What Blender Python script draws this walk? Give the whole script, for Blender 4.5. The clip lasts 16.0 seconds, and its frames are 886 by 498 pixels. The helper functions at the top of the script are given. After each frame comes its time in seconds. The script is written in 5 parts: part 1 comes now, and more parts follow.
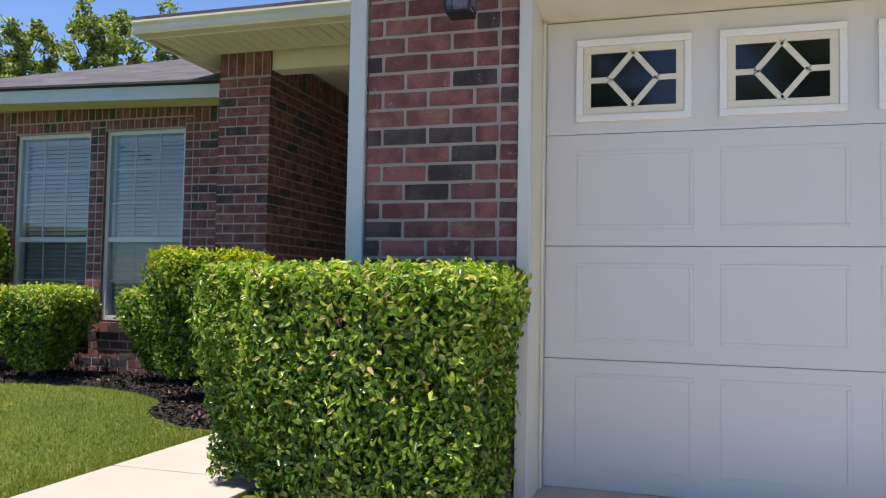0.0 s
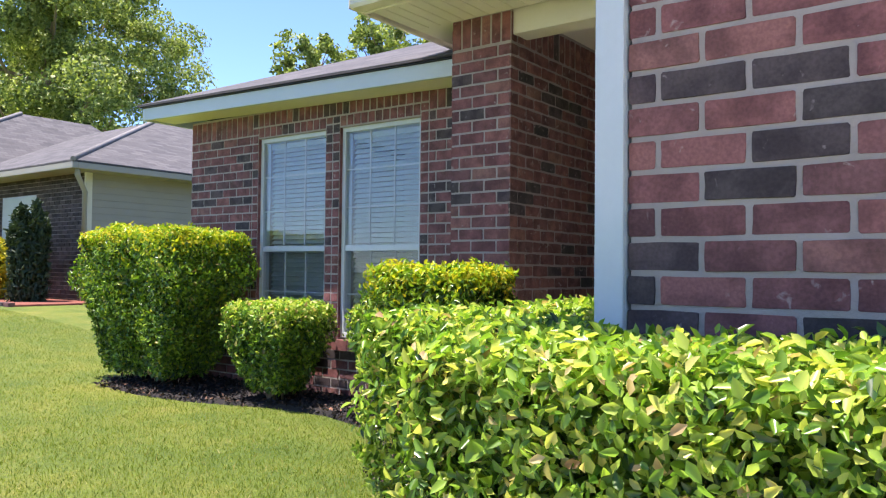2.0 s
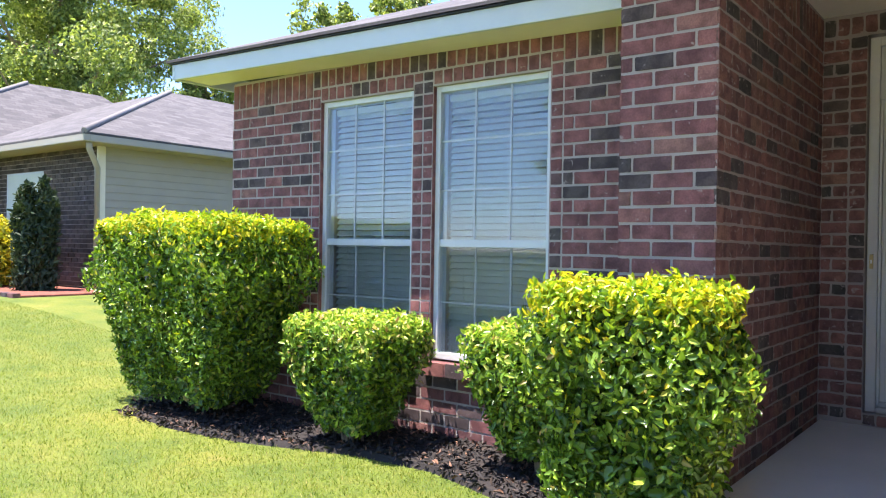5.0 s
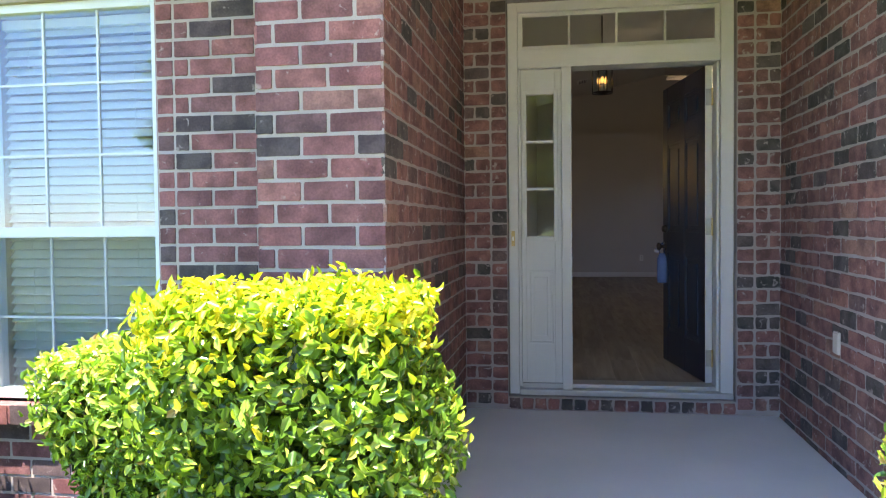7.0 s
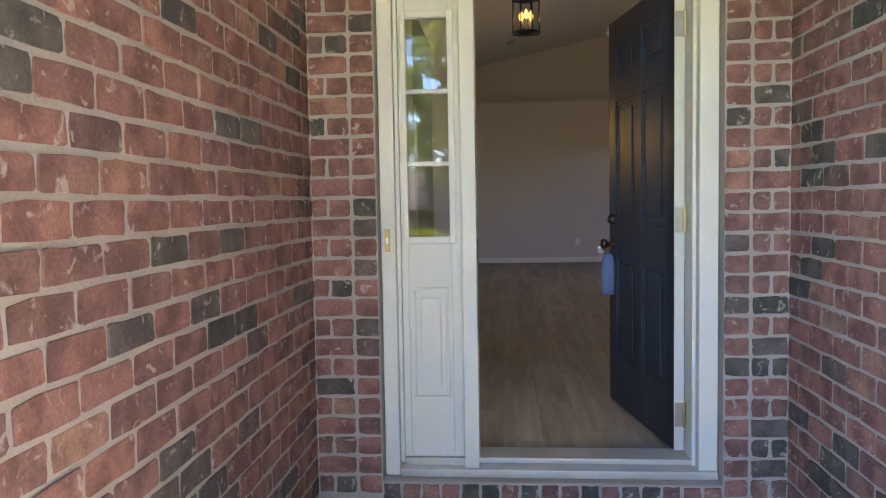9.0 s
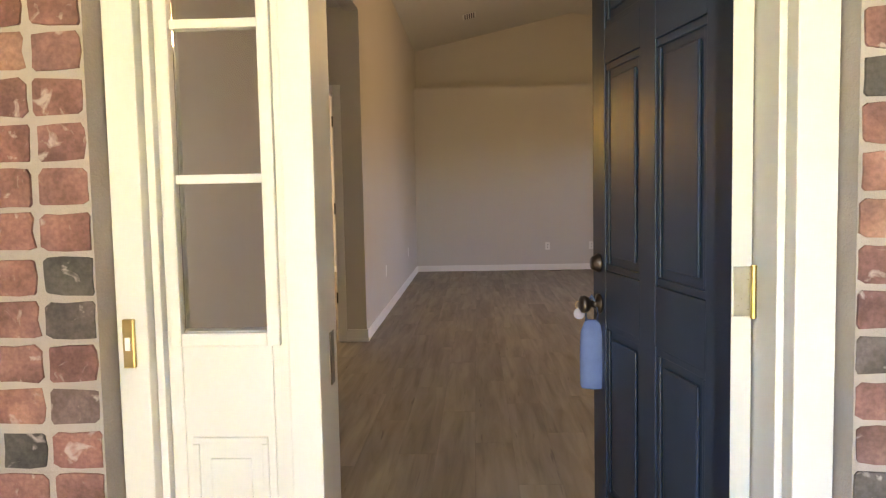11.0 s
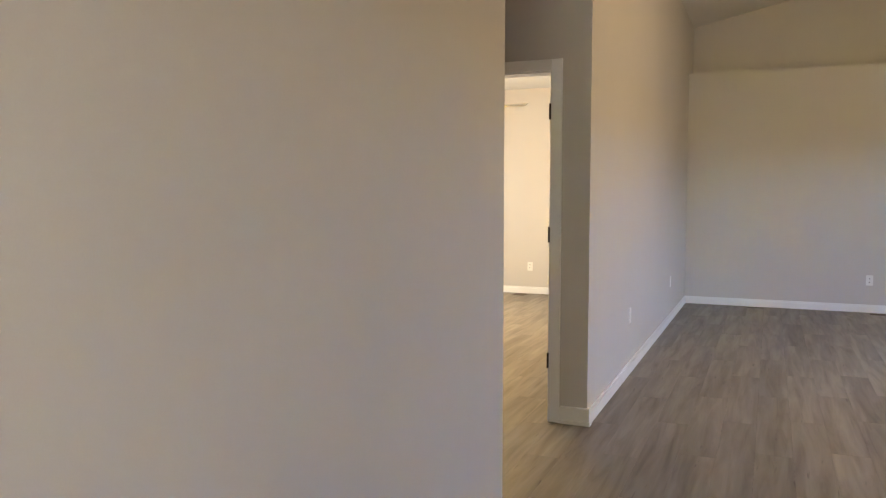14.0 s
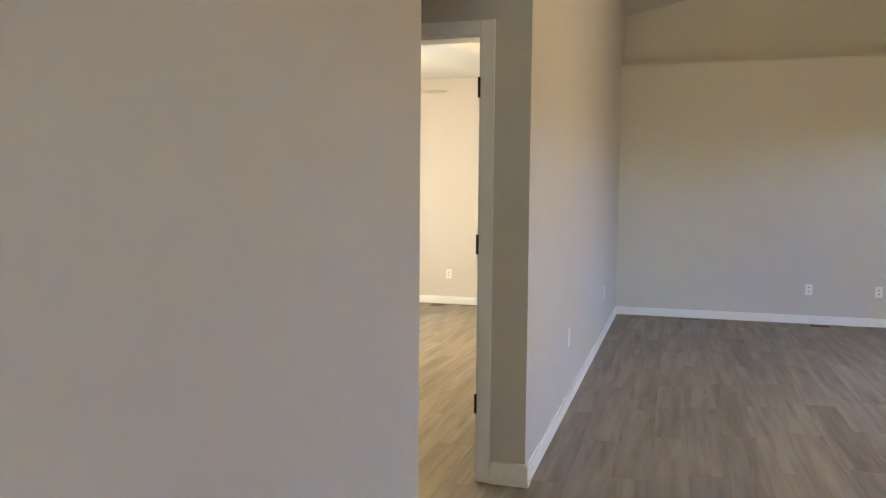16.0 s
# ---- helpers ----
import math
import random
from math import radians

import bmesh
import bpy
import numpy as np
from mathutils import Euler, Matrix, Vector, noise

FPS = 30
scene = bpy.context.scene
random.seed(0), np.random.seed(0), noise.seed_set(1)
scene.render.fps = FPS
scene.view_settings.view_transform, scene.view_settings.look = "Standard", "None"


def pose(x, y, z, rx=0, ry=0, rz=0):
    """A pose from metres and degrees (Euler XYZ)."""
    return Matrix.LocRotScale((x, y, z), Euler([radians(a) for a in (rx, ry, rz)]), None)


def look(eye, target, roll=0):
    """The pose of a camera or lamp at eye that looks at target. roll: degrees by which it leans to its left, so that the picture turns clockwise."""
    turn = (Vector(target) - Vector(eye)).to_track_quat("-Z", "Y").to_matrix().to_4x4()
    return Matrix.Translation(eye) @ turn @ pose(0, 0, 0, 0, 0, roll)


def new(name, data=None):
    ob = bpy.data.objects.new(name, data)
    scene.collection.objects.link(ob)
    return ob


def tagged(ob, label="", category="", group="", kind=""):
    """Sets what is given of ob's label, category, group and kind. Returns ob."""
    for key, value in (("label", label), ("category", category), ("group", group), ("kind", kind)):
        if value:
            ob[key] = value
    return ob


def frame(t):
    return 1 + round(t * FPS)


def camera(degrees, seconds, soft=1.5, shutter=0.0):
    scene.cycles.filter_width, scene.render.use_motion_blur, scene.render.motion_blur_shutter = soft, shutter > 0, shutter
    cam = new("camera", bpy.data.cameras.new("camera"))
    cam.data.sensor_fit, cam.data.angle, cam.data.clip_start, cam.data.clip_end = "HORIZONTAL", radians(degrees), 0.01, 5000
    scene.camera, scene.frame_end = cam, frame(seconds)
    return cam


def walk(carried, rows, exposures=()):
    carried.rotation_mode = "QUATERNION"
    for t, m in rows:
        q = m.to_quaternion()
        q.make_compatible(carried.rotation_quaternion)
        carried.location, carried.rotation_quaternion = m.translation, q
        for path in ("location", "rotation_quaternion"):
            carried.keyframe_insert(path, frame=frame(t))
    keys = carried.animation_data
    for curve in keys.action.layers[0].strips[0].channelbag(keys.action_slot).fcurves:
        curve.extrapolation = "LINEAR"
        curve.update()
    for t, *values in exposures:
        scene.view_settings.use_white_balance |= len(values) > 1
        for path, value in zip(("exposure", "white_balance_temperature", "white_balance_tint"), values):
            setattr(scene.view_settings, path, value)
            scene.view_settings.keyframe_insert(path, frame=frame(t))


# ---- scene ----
cam = camera(59.7, 16.0, soft=1.2)
PATH = [
    (0, (0.761, -0.331, 0.775), (0.185, 1.582, 0.868), 1.0),
    (0.5, (0.63, 0.022, 0.837), (-0.172, 1.852, 0.919), 0.6),
    (1, (0.475, 0.389, 0.886), (-0.452, 2.16, 0.957), 0.6),
    (1.5, (0.36, 0.724, 0.938), (-0.652, 2.448, 0.996), 0.3),
    (2, (0.229, 1.021, 0.971), (-0.973, 2.618, 1.026), 0.6),
    (2.5, (0.022, 1.275, 0.996), (-1.277, 2.795, 1.048), 0.9),
    (3, (-0.219, 1.452, 0.992), (-1.563, 2.932, 1.046), 1.2),
    (3.2, (-0.351, 1.517, 1.01), (-1.698, 2.995, 1.058), 1.4),
    (5.3, (-1.451, 1.817, 1.132), (-2.59, 3.461, 1.101), 0.7),
    (5.5, (-1.547, 1.857, 1.136), (-2.564, 3.579, 1.102), 0.5),
    (6, (-1.742, 1.977, 1.142), (-2.433, 3.853, 1.106), 0.2),
    (6.5, (-1.788, 2.241, 1.143), (-2.258, 4.184, 1.098), -0.2),
    (7, (-1.825, 2.632, 1.171), (-2.145, 4.606, 1.108), -0.6),
    (7.5, (-1.857, 3.049, 1.196), (-2.068, 5.035, 1.102), -0.6),
    (8, (-1.775, 3.477, 1.211), (-1.959, 5.465, 1.103), -0.9),
    (8.5, (-1.729, 3.927, 1.205), (-1.908, 5.916, 1.087), -1.0),
    (9, (-1.682, 4.386, 1.24), (-1.843, 6.376, 1.114), -1.0),
    (9.5, (-1.551, 4.832, 1.307), (-1.72, 6.82, 1.168), -1.1),
    (10, (-1.581, 5.257, 1.34), (-1.669, 7.25, 1.196), -1.2),
    (12.3, (-1.362, 7.14, 1.365), (-1.48, 9.13, 1.203), -0.5),
    (12.5, (-1.37, 7.281, 1.361), (-1.571, 9.265, 1.199), -0.4),
    (13, (-1.427, 7.529, 1.386), (-1.869, 9.473, 1.227), -0.3),
    (13.5, (-1.465, 7.782, 1.399), (-2.126, 9.663, 1.247), -0.1),
    (13.8, (-1.474, 7.931, 1.455), (-2.211, 9.784, 1.306), -0.2),
    (14, (-1.48, 8.021, 1.467), (-2.259, 9.858, 1.323), 0.0),
    (14.5, (-1.558, 8.215, 1.458), (-2.363, 10.041, 1.317), 0.4),
    (15, (-1.651, 8.424, 1.462), (-2.46, 10.248, 1.321), 0.4),
    (15.5, (-1.729, 8.694, 1.452), (-2.486, 10.54, 1.314), 0.5),
    (16, (-1.793, 8.963, 1.452), (-2.369, 10.873, 1.312), 0.5),
]
EXPOSURES = [(0.0, 0.5, 6650, 18), (0.5, 0.72, 6650, 18), (1.0, 0.92, 6650, 19), (2.0, 1.3, 6600, 20), (3.2, 1.43, 6600, 20), (5.5, 2.08, 6600, 19), (7.0, 2.88, 6850, 17), (8.0, 3.32, 7150, 16), (9.0, 3.98, 7400, 16), (9.5, 4.3, 7600, 16), (10.2, 4.62, 8200, 17),
             (12.3, 5.6, 13400, 18), (12.7, 5.8, 14400, 18), (13.1, 6.2, 16000, 19), (13.8, 5.68, 8400, 11), (14.3, 5.55, 7350, 8), (16.0, 5.6, 7150, 5)]
walk(cam, [(t, look(eye, target, roll)) for t, eye, target, roll in PATH], EXPOSURES)

# ---- world and lights ----
SUN_DIR = Vector((-0.16, -0.21, 0.95)).normalized()
world = bpy.data.worlds.new("world")
scene.world = world
world.use_nodes = True
wn = world.node_tree.nodes
wl = world.node_tree.links
sky = wn.new("ShaderNodeTexSky")
sky.sky_type = "NISHITA"
sky.sun_disc = False
sky.sun_elevation = math.asin(SUN_DIR.z)
sky.sun_rotation = math.atan2(SUN_DIR.x, SUN_DIR.y)
sky.air_density, sky.dust_density, sky.ozone_density = 0.8, 0.0, 8.0
wl.new(sky.outputs[0], wn["Background"].inputs[0])
wn["Background"].inputs[1].default_value = 0.15


def lamp(name, kind, energy, color, m, size=None, angle=None):
    data = bpy.data.lights.new(name, kind)
    data.energy, data.color = energy, color
    if size and kind == "AREA":
        data.shape, data.size, data.size_y = "RECTANGLE", size[0], size[1]
    elif size:
        data.shadow_soft_size = size
    if angle:
        data.angle = radians(angle)
    ob = new(name, data)
    ob.matrix_world = m
    return ob


lamp("sun", "SUN", 5.0, (1.0, 0.95, 0.86), look(SUN_DIR * 50, (0, 0, 0)), angle=0.53)
# Added fill from the unseen east side of the living room.
lamp("living_window_light", "AREA", 0.58, (1.0, 0.92, 0.80), look((2.3, 14.0, 1.6), (0, 14.0, 1.4)), (2.6, 1.5))
# Cool fill from the west for an assumed, unseen bedroom window.
lamp("bedroom_window_light", "AREA", 2.3, (0.86, 0.94, 1.0), look((-5.85, 15.6, 1.5), (-3, 15.6, 1.2)), (1.8, 1.4))
# Added fill in the open doorway, on top of the sky's own light.
lamp("front_door_sky_light", "AREA", 0.33, (1.0, 0.95, 0.90), look((-1.5, 7.78, 1.35), (-1.5, 12, 1.35)), (1.0, 1.9))
lamp("bedroom_fan_light", "POINT", 2.0, (1.0, 0.60, 0.14), Matrix.Translation((-4.35, 15.0, 2.045)), 0.06)
# Added warm fill below the living room fan, whose lit globe is assumed.
lamp("living_fan_light", "POINT", 1.7, (1.0, 0.72, 0.40), Matrix.Translation((0.12, 13.2, 2.80)), 0.07)


# ---- materials ----
def nodes_of(name):
    m = bpy.data.materials.new(name)
    m.use_nodes = True
    t = m.node_tree
    return m, t.nodes, t.links, t.nodes["Principled BSDF"]


def rgba(c):
    return (c[0], c[1], c[2], 1.0)


def ramp(n, stops):
    r = n.new("ShaderNodeValToRGB")
    e = r.color_ramp.elements
    while len(e) < len(stops):
        e.new(0.5)
    for k, (p, c) in enumerate(stops):
        e[k].position, e[k].color = p, rgba(c)
    return r


def mixc(n, l, fac, a, b, mode="MIX"):
    x = n.new("ShaderNodeMix")
    x.data_type, x.blend_type = "RGBA", mode
    for sock, v in ((x.inputs[0], fac), (x.inputs[6], a), (x.inputs[7], b)):
        if isinstance(v, (int, float)):
            sock.default_value = v
        elif isinstance(v, tuple):
            sock.default_value = rgba(v)
        else:
            l.new(v, sock)
    return x.outputs[2]


def noise_tex(n, l, scale, detail=4, rough=0.6, stretch=None, coord="Object"):
    tc = n.new("ShaderNodeTexCoord")
    t = n.new("ShaderNodeTexNoise")
    t.inputs["Scale"].default_value = scale
    t.inputs["Detail"].default_value = detail
    t.inputs["Roughness"].default_value = rough
    if stretch:
        mp = n.new("ShaderNodeMapping")
        mp.inputs["Scale"].default_value = stretch
        l.new(tc.outputs[coord], mp.inputs[0])
        l.new(mp.outputs[0], t.inputs["Vector"])
    else:
        l.new(tc.outputs[coord], t.inputs["Vector"])
    return t.outputs[0]


def bump(n, l, p, height, strength, distance=0.01):
    b = n.new("ShaderNodeBump")
    b.inputs["Strength"].default_value = strength
    b.inputs["Distance"].default_value = distance
    l.new(height, b.inputs["Height"])
    l.new(b.outputs[0], p.inputs["Normal"])


def mat(name, a, b, rough=0.6, scale=6.0, fine=60.0, strength=0.15, metal=0.0, spec=0.4, stretch=None):
    """A surface whose colour drifts between a and b at two scales, with a fine relief."""
    m, n, l, p = nodes_of(name)
    big = noise_tex(n, l, scale, 4, 0.6, stretch)
    small = noise_tex(n, l, fine, 5, 0.65, stretch)
    r1 = ramp(n, [(0.32, a), (0.68, b)])
    l.new(big, r1.inputs[0])
    dark = tuple(0.86 * v for v in a)
    c = mixc(n, l, 0.35, r1.outputs[0], mixc(n, l, small, dark, b))
    l.new(c, p.inputs["Base Color"])
    rr = n.new("ShaderNodeMapRange")
    rr.inputs[3].default_value, rr.inputs[4].default_value = max(0.02, rough - 0.08), min(1, rough + 0.08)
    l.new(small, rr.inputs[0])
    l.new(rr.outputs[0], p.inputs["Roughness"])
    p.inputs["Metallic"].default_value = metal
    p.inputs["Specular IOR Level"].default_value = spec
    if strength:
        bump(n, l, p, small, strength, 0.004)
    return m


def brick_mat(name, joined, smear_lift=0.0):
    m, n, l, p = nodes_of(name)
    if joined:
        rnd = n.new("ShaderNodeNewGeometry").outputs["Random Per Island"]
    else:
        rnd = n.new("ShaderNodeObjectInfo").outputs["Random"]
    r = ramp(n, [(0.0, (0.070, 0.058, 0.058)), (0.17, (0.105, 0.075, 0.079)), (0.21, (0.175, 0.084, 0.084)), (0.45, (0.240, 0.098, 0.095)),
                 (0.7, (0.184, 0.083, 0.084)), (0.92, (0.275, 0.115, 0.106)), (1.0, (0.25, 0.128, 0.110))])
    l.new(rnd, r.inputs[0])
    # Besides the smears, brick tones are lifted to make up for dim porch light.
    if smear_lift:
        for el in r.color_ramp.elements:
            el.color = rgba([v * (1 + k * smear_lift) for v, k in zip(el.color[:3], (0.26, 0.66, 0.36))])
    tc = n.new("ShaderNodeTexCoord")
    off = n.new("ShaderNodeVectorMath")
    off.operation = "MULTIPLY_ADD"
    off.inputs[1].default_value = (1, 1, 1)
    cmb = n.new("ShaderNodeMath")
    cmb.operation = "MULTIPLY"
    cmb.inputs[1].default_value = 37.0
    l.new(rnd, cmb.inputs[0])
    l.new(tc.outputs["Object"], off.inputs[0])
    l.new(cmb.outputs[0], off.inputs[2])

    def nz(s, d):
        t = n.new("ShaderNodeTexNoise")
        t.inputs["Scale"].default_value, t.inputs["Detail"].default_value = s, d
        t.inputs["Distortion"].default_value = 0.7 if d > 5 else 0.0
        l.new(off.outputs[0], t.inputs["Vector"])
        return t.outputs[0]
    cloud, grain, smear = nz(11, 3), nz(120, 5), nz(26, 6)
    rc = ramp(n, [(0.38, (0.62, 0.60, 0.62)), (0.62, (1.12, 1.10, 1.08))])
    l.new(cloud, rc.inputs[0])
    c = mixc(n, l, 1.0, r.outputs[0], rc.outputs[0], "MULTIPLY")
    rg = ramp(n, [(0.35, (0.75, 0.75, 0.75)), (0.65, (1.15, 1.15, 1.15))])
    l.new(grain, rg.inputs[0])
    c = mixc(n, l, 0.7, c, rg.outputs[0], "MULTIPLY")
    rs = ramp(n, [(0.66 - 0.09 * smear_lift, (0, 0, 0)), (0.74 - 0.06 * smear_lift, (0.5 + 0.3 * smear_lift,) * 3)])
    l.new(smear, rs.inputs[0])
    c = mixc(n, l, rs.outputs[0], c, (0.46, 0.40, 0.37))
    l.new(c, p.inputs["Base Color"])
    p.inputs["Roughness"].default_value = 0.82
    p.inputs["Specular IOR Level"].default_value = 0.25
    bump(n, l, p, mixc(n, l, 0.5, grain, smear), 0.7, 0.004)
    return m


def leaf_mat(name, stops, rough=0.34, trans=0.35):
    m, n, l, p = nodes_of(name)
    r = ramp(n, stops)
    l.new(n.new("ShaderNodeNewGeometry").outputs["Random Per Island"], r.inputs[0])
    l.new(r.outputs[0], p.inputs["Base Color"])
    p.inputs["Roughness"].default_value = rough
    p.inputs["Specular IOR Level"].default_value = 0.45
    tr = n.new("ShaderNodeBsdfTranslucent")
    l.new(mixc(n, l, 1.0, r.outputs[0], (1.25, 1.35, 0.6), "MULTIPLY"), tr.inputs[0])
    mx = n.new("ShaderNodeMixShader")
    mx.inputs[0].default_value = trans
    l.new(p.outputs[0], mx.inputs[1])
    l.new(tr.outputs[0], mx.inputs[2])
    l.new(mx.outputs[0], n["Material Output"].inputs[0])
    return m


def glass_mat(name, tint=(0.9, 0.94, 0.93), rough=0.0):
    m, n, l, p = nodes_of(name)
    p.inputs["Base Color"].default_value = rgba(tint)
    p.inputs["Roughness"].default_value = rough
    p.inputs["Transmission Weight"].default_value = 1.0
    p.inputs["IOR"].default_value = 1.5
    return m


def emit_mat(name, c, strength):
    m, n, l, p = nodes_of(name)
    p.inputs["Base Color"].default_value = rgba(c)
    p.inputs["Emission Color"].default_value = rgba(c)
    p.inputs["Emission Strength"].default_value = strength
    return m


def shingle_mat(name):
    m, n, l, p = nodes_of(name)
    tc = n.new("ShaderNodeTexCoord")
    br = n.new("ShaderNodeTexBrick")
    br.inputs["Scale"].default_value = 1.0
    br.inputs["Brick Width"].default_value = 0.28
    br.inputs["Row Height"].default_value = 0.14
    br.inputs["Mortar Size"].default_value = 0.006
    br.inputs["Color1"].default_value = rgba((0.066, 0.063, 0.066))
    br.inputs["Color2"].default_value = rgba((0.120, 0.113, 0.115))
    br.inputs["Mortar"].default_value = rgba((0.06, 0.055, 0.06))
    l.new(tc.outputs["UV"], br.inputs["Vector"])
    grain = noise_tex(n, l, 90, 5)
    rg = ramp(n, [(0.3, (0.7, 0.7, 0.7)), (0.7, (1.25, 1.25, 1.25))])
    l.new(grain, rg.inputs[0])
    l.new(mixc(n, l, 1.0, br.outputs[0], rg.outputs[0], "MULTIPLY"), p.inputs["Base Color"])
    p.inputs["Roughness"].default_value = 0.92
    bump(n, l, p, br.outputs["Fac"], 0.5, -0.006)
    return m


def plank_mat(name):
    m, n, l, p = nodes_of(name)
    rnd = n.new("ShaderNodeObjectInfo").outputs["Random"]
    tc = n.new("ShaderNodeTexCoord")
    add = n.new("ShaderNodeVectorMath")
    add.operation = "MULTIPLY_ADD"
    add.inputs[1].default_value = (7.5, 0.62, 1.0)
    mul = n.new("ShaderNodeMath")
    mul.operation = "MULTIPLY"
    mul.inputs[1].default_value = 53.0
    l.new(rnd, mul.inputs[0])
    l.new(tc.outputs["Object"], add.inputs[0])
    l.new(mul.outputs[0], add.inputs[2])

    def nz(s, d, ro):
        t = n.new("ShaderNodeTexNoise")
        t.inputs["Scale"].default_value, t.inputs["Detail"].default_value, t.inputs["Roughness"].default_value = s, d, ro
        t.inputs["Distortion"].default_value = 0.6
        l.new(add.outputs[0], t.inputs["Vector"])
        return t.outputs[0]
    grain, cloud, knot = nz(2.3, 4, 0.55), nz(0.9, 3, 0.5), nz(5.5, 2, 0.4)
    rg = ramp(n, [(0.26, (0.155, 0.128, 0.100)), (0.45, (0.230, 0.196, 0.158)), (0.60, (0.275, 0.238, 0.195)), (0.78, (0.315, 0.277, 0.230))])
    l.new(grain, rg.inputs[0])
    rc = ramp(n, [(0.36, (0.74, 0.74, 0.75)), (0.62, (1.06, 1.06, 1.06))])
    l.new(cloud, rc.inputs[0])
    c = mixc(n, l, 1.0, rg.outputs[0], rc.outputs[0], "MULTIPLY")
    rk = ramp(n, [(0.70, (1, 1, 1)), (0.78, (0.55, 0.52, 0.52))])
    l.new(knot, rk.inputs[0])
    c = mixc(n, l, 1.0, c, rk.outputs[0], "MULTIPLY")
    rp = ramp(n, [(0.0, (0.97, 0.97, 0.97)), (1.0, (1.03, 1.03, 1.02))])
    l.new(rnd, rp.inputs[0])
    l.new(mixc(n, l, 1.0, c, rp.outputs[0], "MULTIPLY"), p.inputs["Base Color"])
    p.inputs["Roughness"].default_value = 0.48
    p.inputs["Specular IOR Level"].default_value = 0.4
    bump(n, l, p, grain, 0.12, 0.002)
    return m


def lawn_mat(name):
    m, n, l, p = nodes_of(name)
    big, mid, fine = noise_tex(n, l, 0.35, 3), noise_tex(n, l, 2.2, 4), noise_tex(n, l, 70, 4, 0.7)
    r1 = ramp(n, [(0.3, (0.075, 0.125, 0.011)), (0.5, (0.12, 0.165, 0.015)), (0.66, (0.16, 0.185, 0.022)), (0.8, (0.22, 0.195, 0.055))])
    l.new(mid, r1.inputs[0])
    r2 = ramp(n, [(0.35, (0.75, 0.85, 0.7)), (0.65, (1.2, 1.1, 1.15))])
    l.new(big, r2.inputs[0])
    c = mixc(n, l, 1.0, r1.outputs[0], r2.outputs[0], "MULTIPLY")
    r3 = ramp(n, [(0.3, (0.5, 0.5, 0.45)), (0.7, (1.35, 1.3, 1.2))])
    l.new(fine, r3.inputs[0])
    l.new(mixc(n, l, 1.0, c, r3.outputs[0], "MULTIPLY"), p.inputs["Base Color"])
    p.inputs["Roughness"].default_value = 0.9
    bump(n, l, p, fine, 0.8, 0.02)
    return m


BRICK = brick_mat("fired_clay_brick", False)
BRICK_J = brick_mat("fired_clay_brick_far", True)
# Mortar-smeared porch copies, with extra porch light put into the brick tone.
BRICK_S = brick_mat("mortar_smeared_brick", False, 0.5)
BRICK_SJ = brick_mat("mortar_smeared_brick_far", True, 0.5)
MORTAR = mat("tan_grey_mortar", (0.315, 0.275, 0.25), (0.41, 0.365, 0.335), 0.95, 5, 90, 0.9)
WHITE = mat("white_gloss_paint", (0.58, 0.57, 0.53), (0.64, 0.63, 0.59), 0.42, 2.5, 90, 0.05)
CREAM = mat("cream_painted_trim", (0.66, 0.62, 0.50), (0.74, 0.70, 0.58), 0.5, 2.5, 80, 0.06)
FASCIA = mat("pale_blue_white_fascia_paint", (0.49, 0.54, 0.545), (0.54, 0.585, 0.585), 0.45, 3, 60, 0.05)
POSTW = mat("pale_grey_post_paint", (0.50, 0.56, 0.58), (0.56, 0.61, 0.625), 0.5, 4, 60, 0.06)
TRIMW = mat("bright_white_trim_paint", (0.76, 0.755, 0.74), (0.81, 0.805, 0.79), 0.45, 3, 80, 0.05)
GARAGE = mat("off_white_garage_enamel", (0.62, 0.615, 0.61), (0.66, 0.655, 0.645), 0.5, 1.5, 200, 0.08)
SASH = mat("white_vinyl_sash", (0.54, 0.58, 0.60), (0.60, 0.64, 0.65), 0.35, 3, 80, 0.03)
BLIND = mat("white_blind_slat", (0.56, 0.61, 0.58), (0.62, 0.665, 0.63), 0.55, 3, 60, 0.03)
WALLP = mat("warm_greige_wall_paint", (0.535, 0.500, 0.465), (0.565, 0.530, 0.495), 0.75, 0.8, 220, 0.10)
CEILP = mat("white_ceiling_paint", (0.62, 0.60, 0.56), (0.66, 0.64, 0.60), 0.9, 1.0, 120, 0.35)
BASEB = mat("white_baseboard_enamel", (0.74, 0.73, 0.715), (0.80, 0.79, 0.775), 0.35, 3, 60, 0.03)
CONC = mat("broom_finished_concrete", (0.42, 0.375, 0.31), (0.50, 0.455, 0.385), 0.9, 1.6, 170, 0.35)
CONC2 = mat("smooth_porch_concrete", (0.58, 0.565, 0.53), (0.68, 0.66, 0.62), 0.75, 1.3, 120, 0.15)
DOORB = mat("blue_black_door_enamel", (0.006, 0.015, 0.033), (0.010, 0.023, 0.048), 0.36, 5, 240, 0.06, spec=0.22)
BRASS = mat("worn_brass", (0.48, 0.34, 0.14), (0.58, 0.44, 0.22), 0.32, 20, 120, 0.05, metal=0.9)
BRONZE = mat("dark_oiled_bronze", (0.030, 0.026, 0.024), (0.055, 0.047, 0.042), 0.3, 20, 120, 0.05, metal=0.8)
STEEL = mat("satin_nickel", (0.35, 0.34, 0.32), (0.45, 0.44, 0.42), 0.3, 20, 150, 0.03, metal=0.9)
IRON = mat("black_lantern_iron", (0.015, 0.017, 0.022), (0.03, 0.033, 0.04), 0.45, 20, 100, 0.1, metal=0.4)
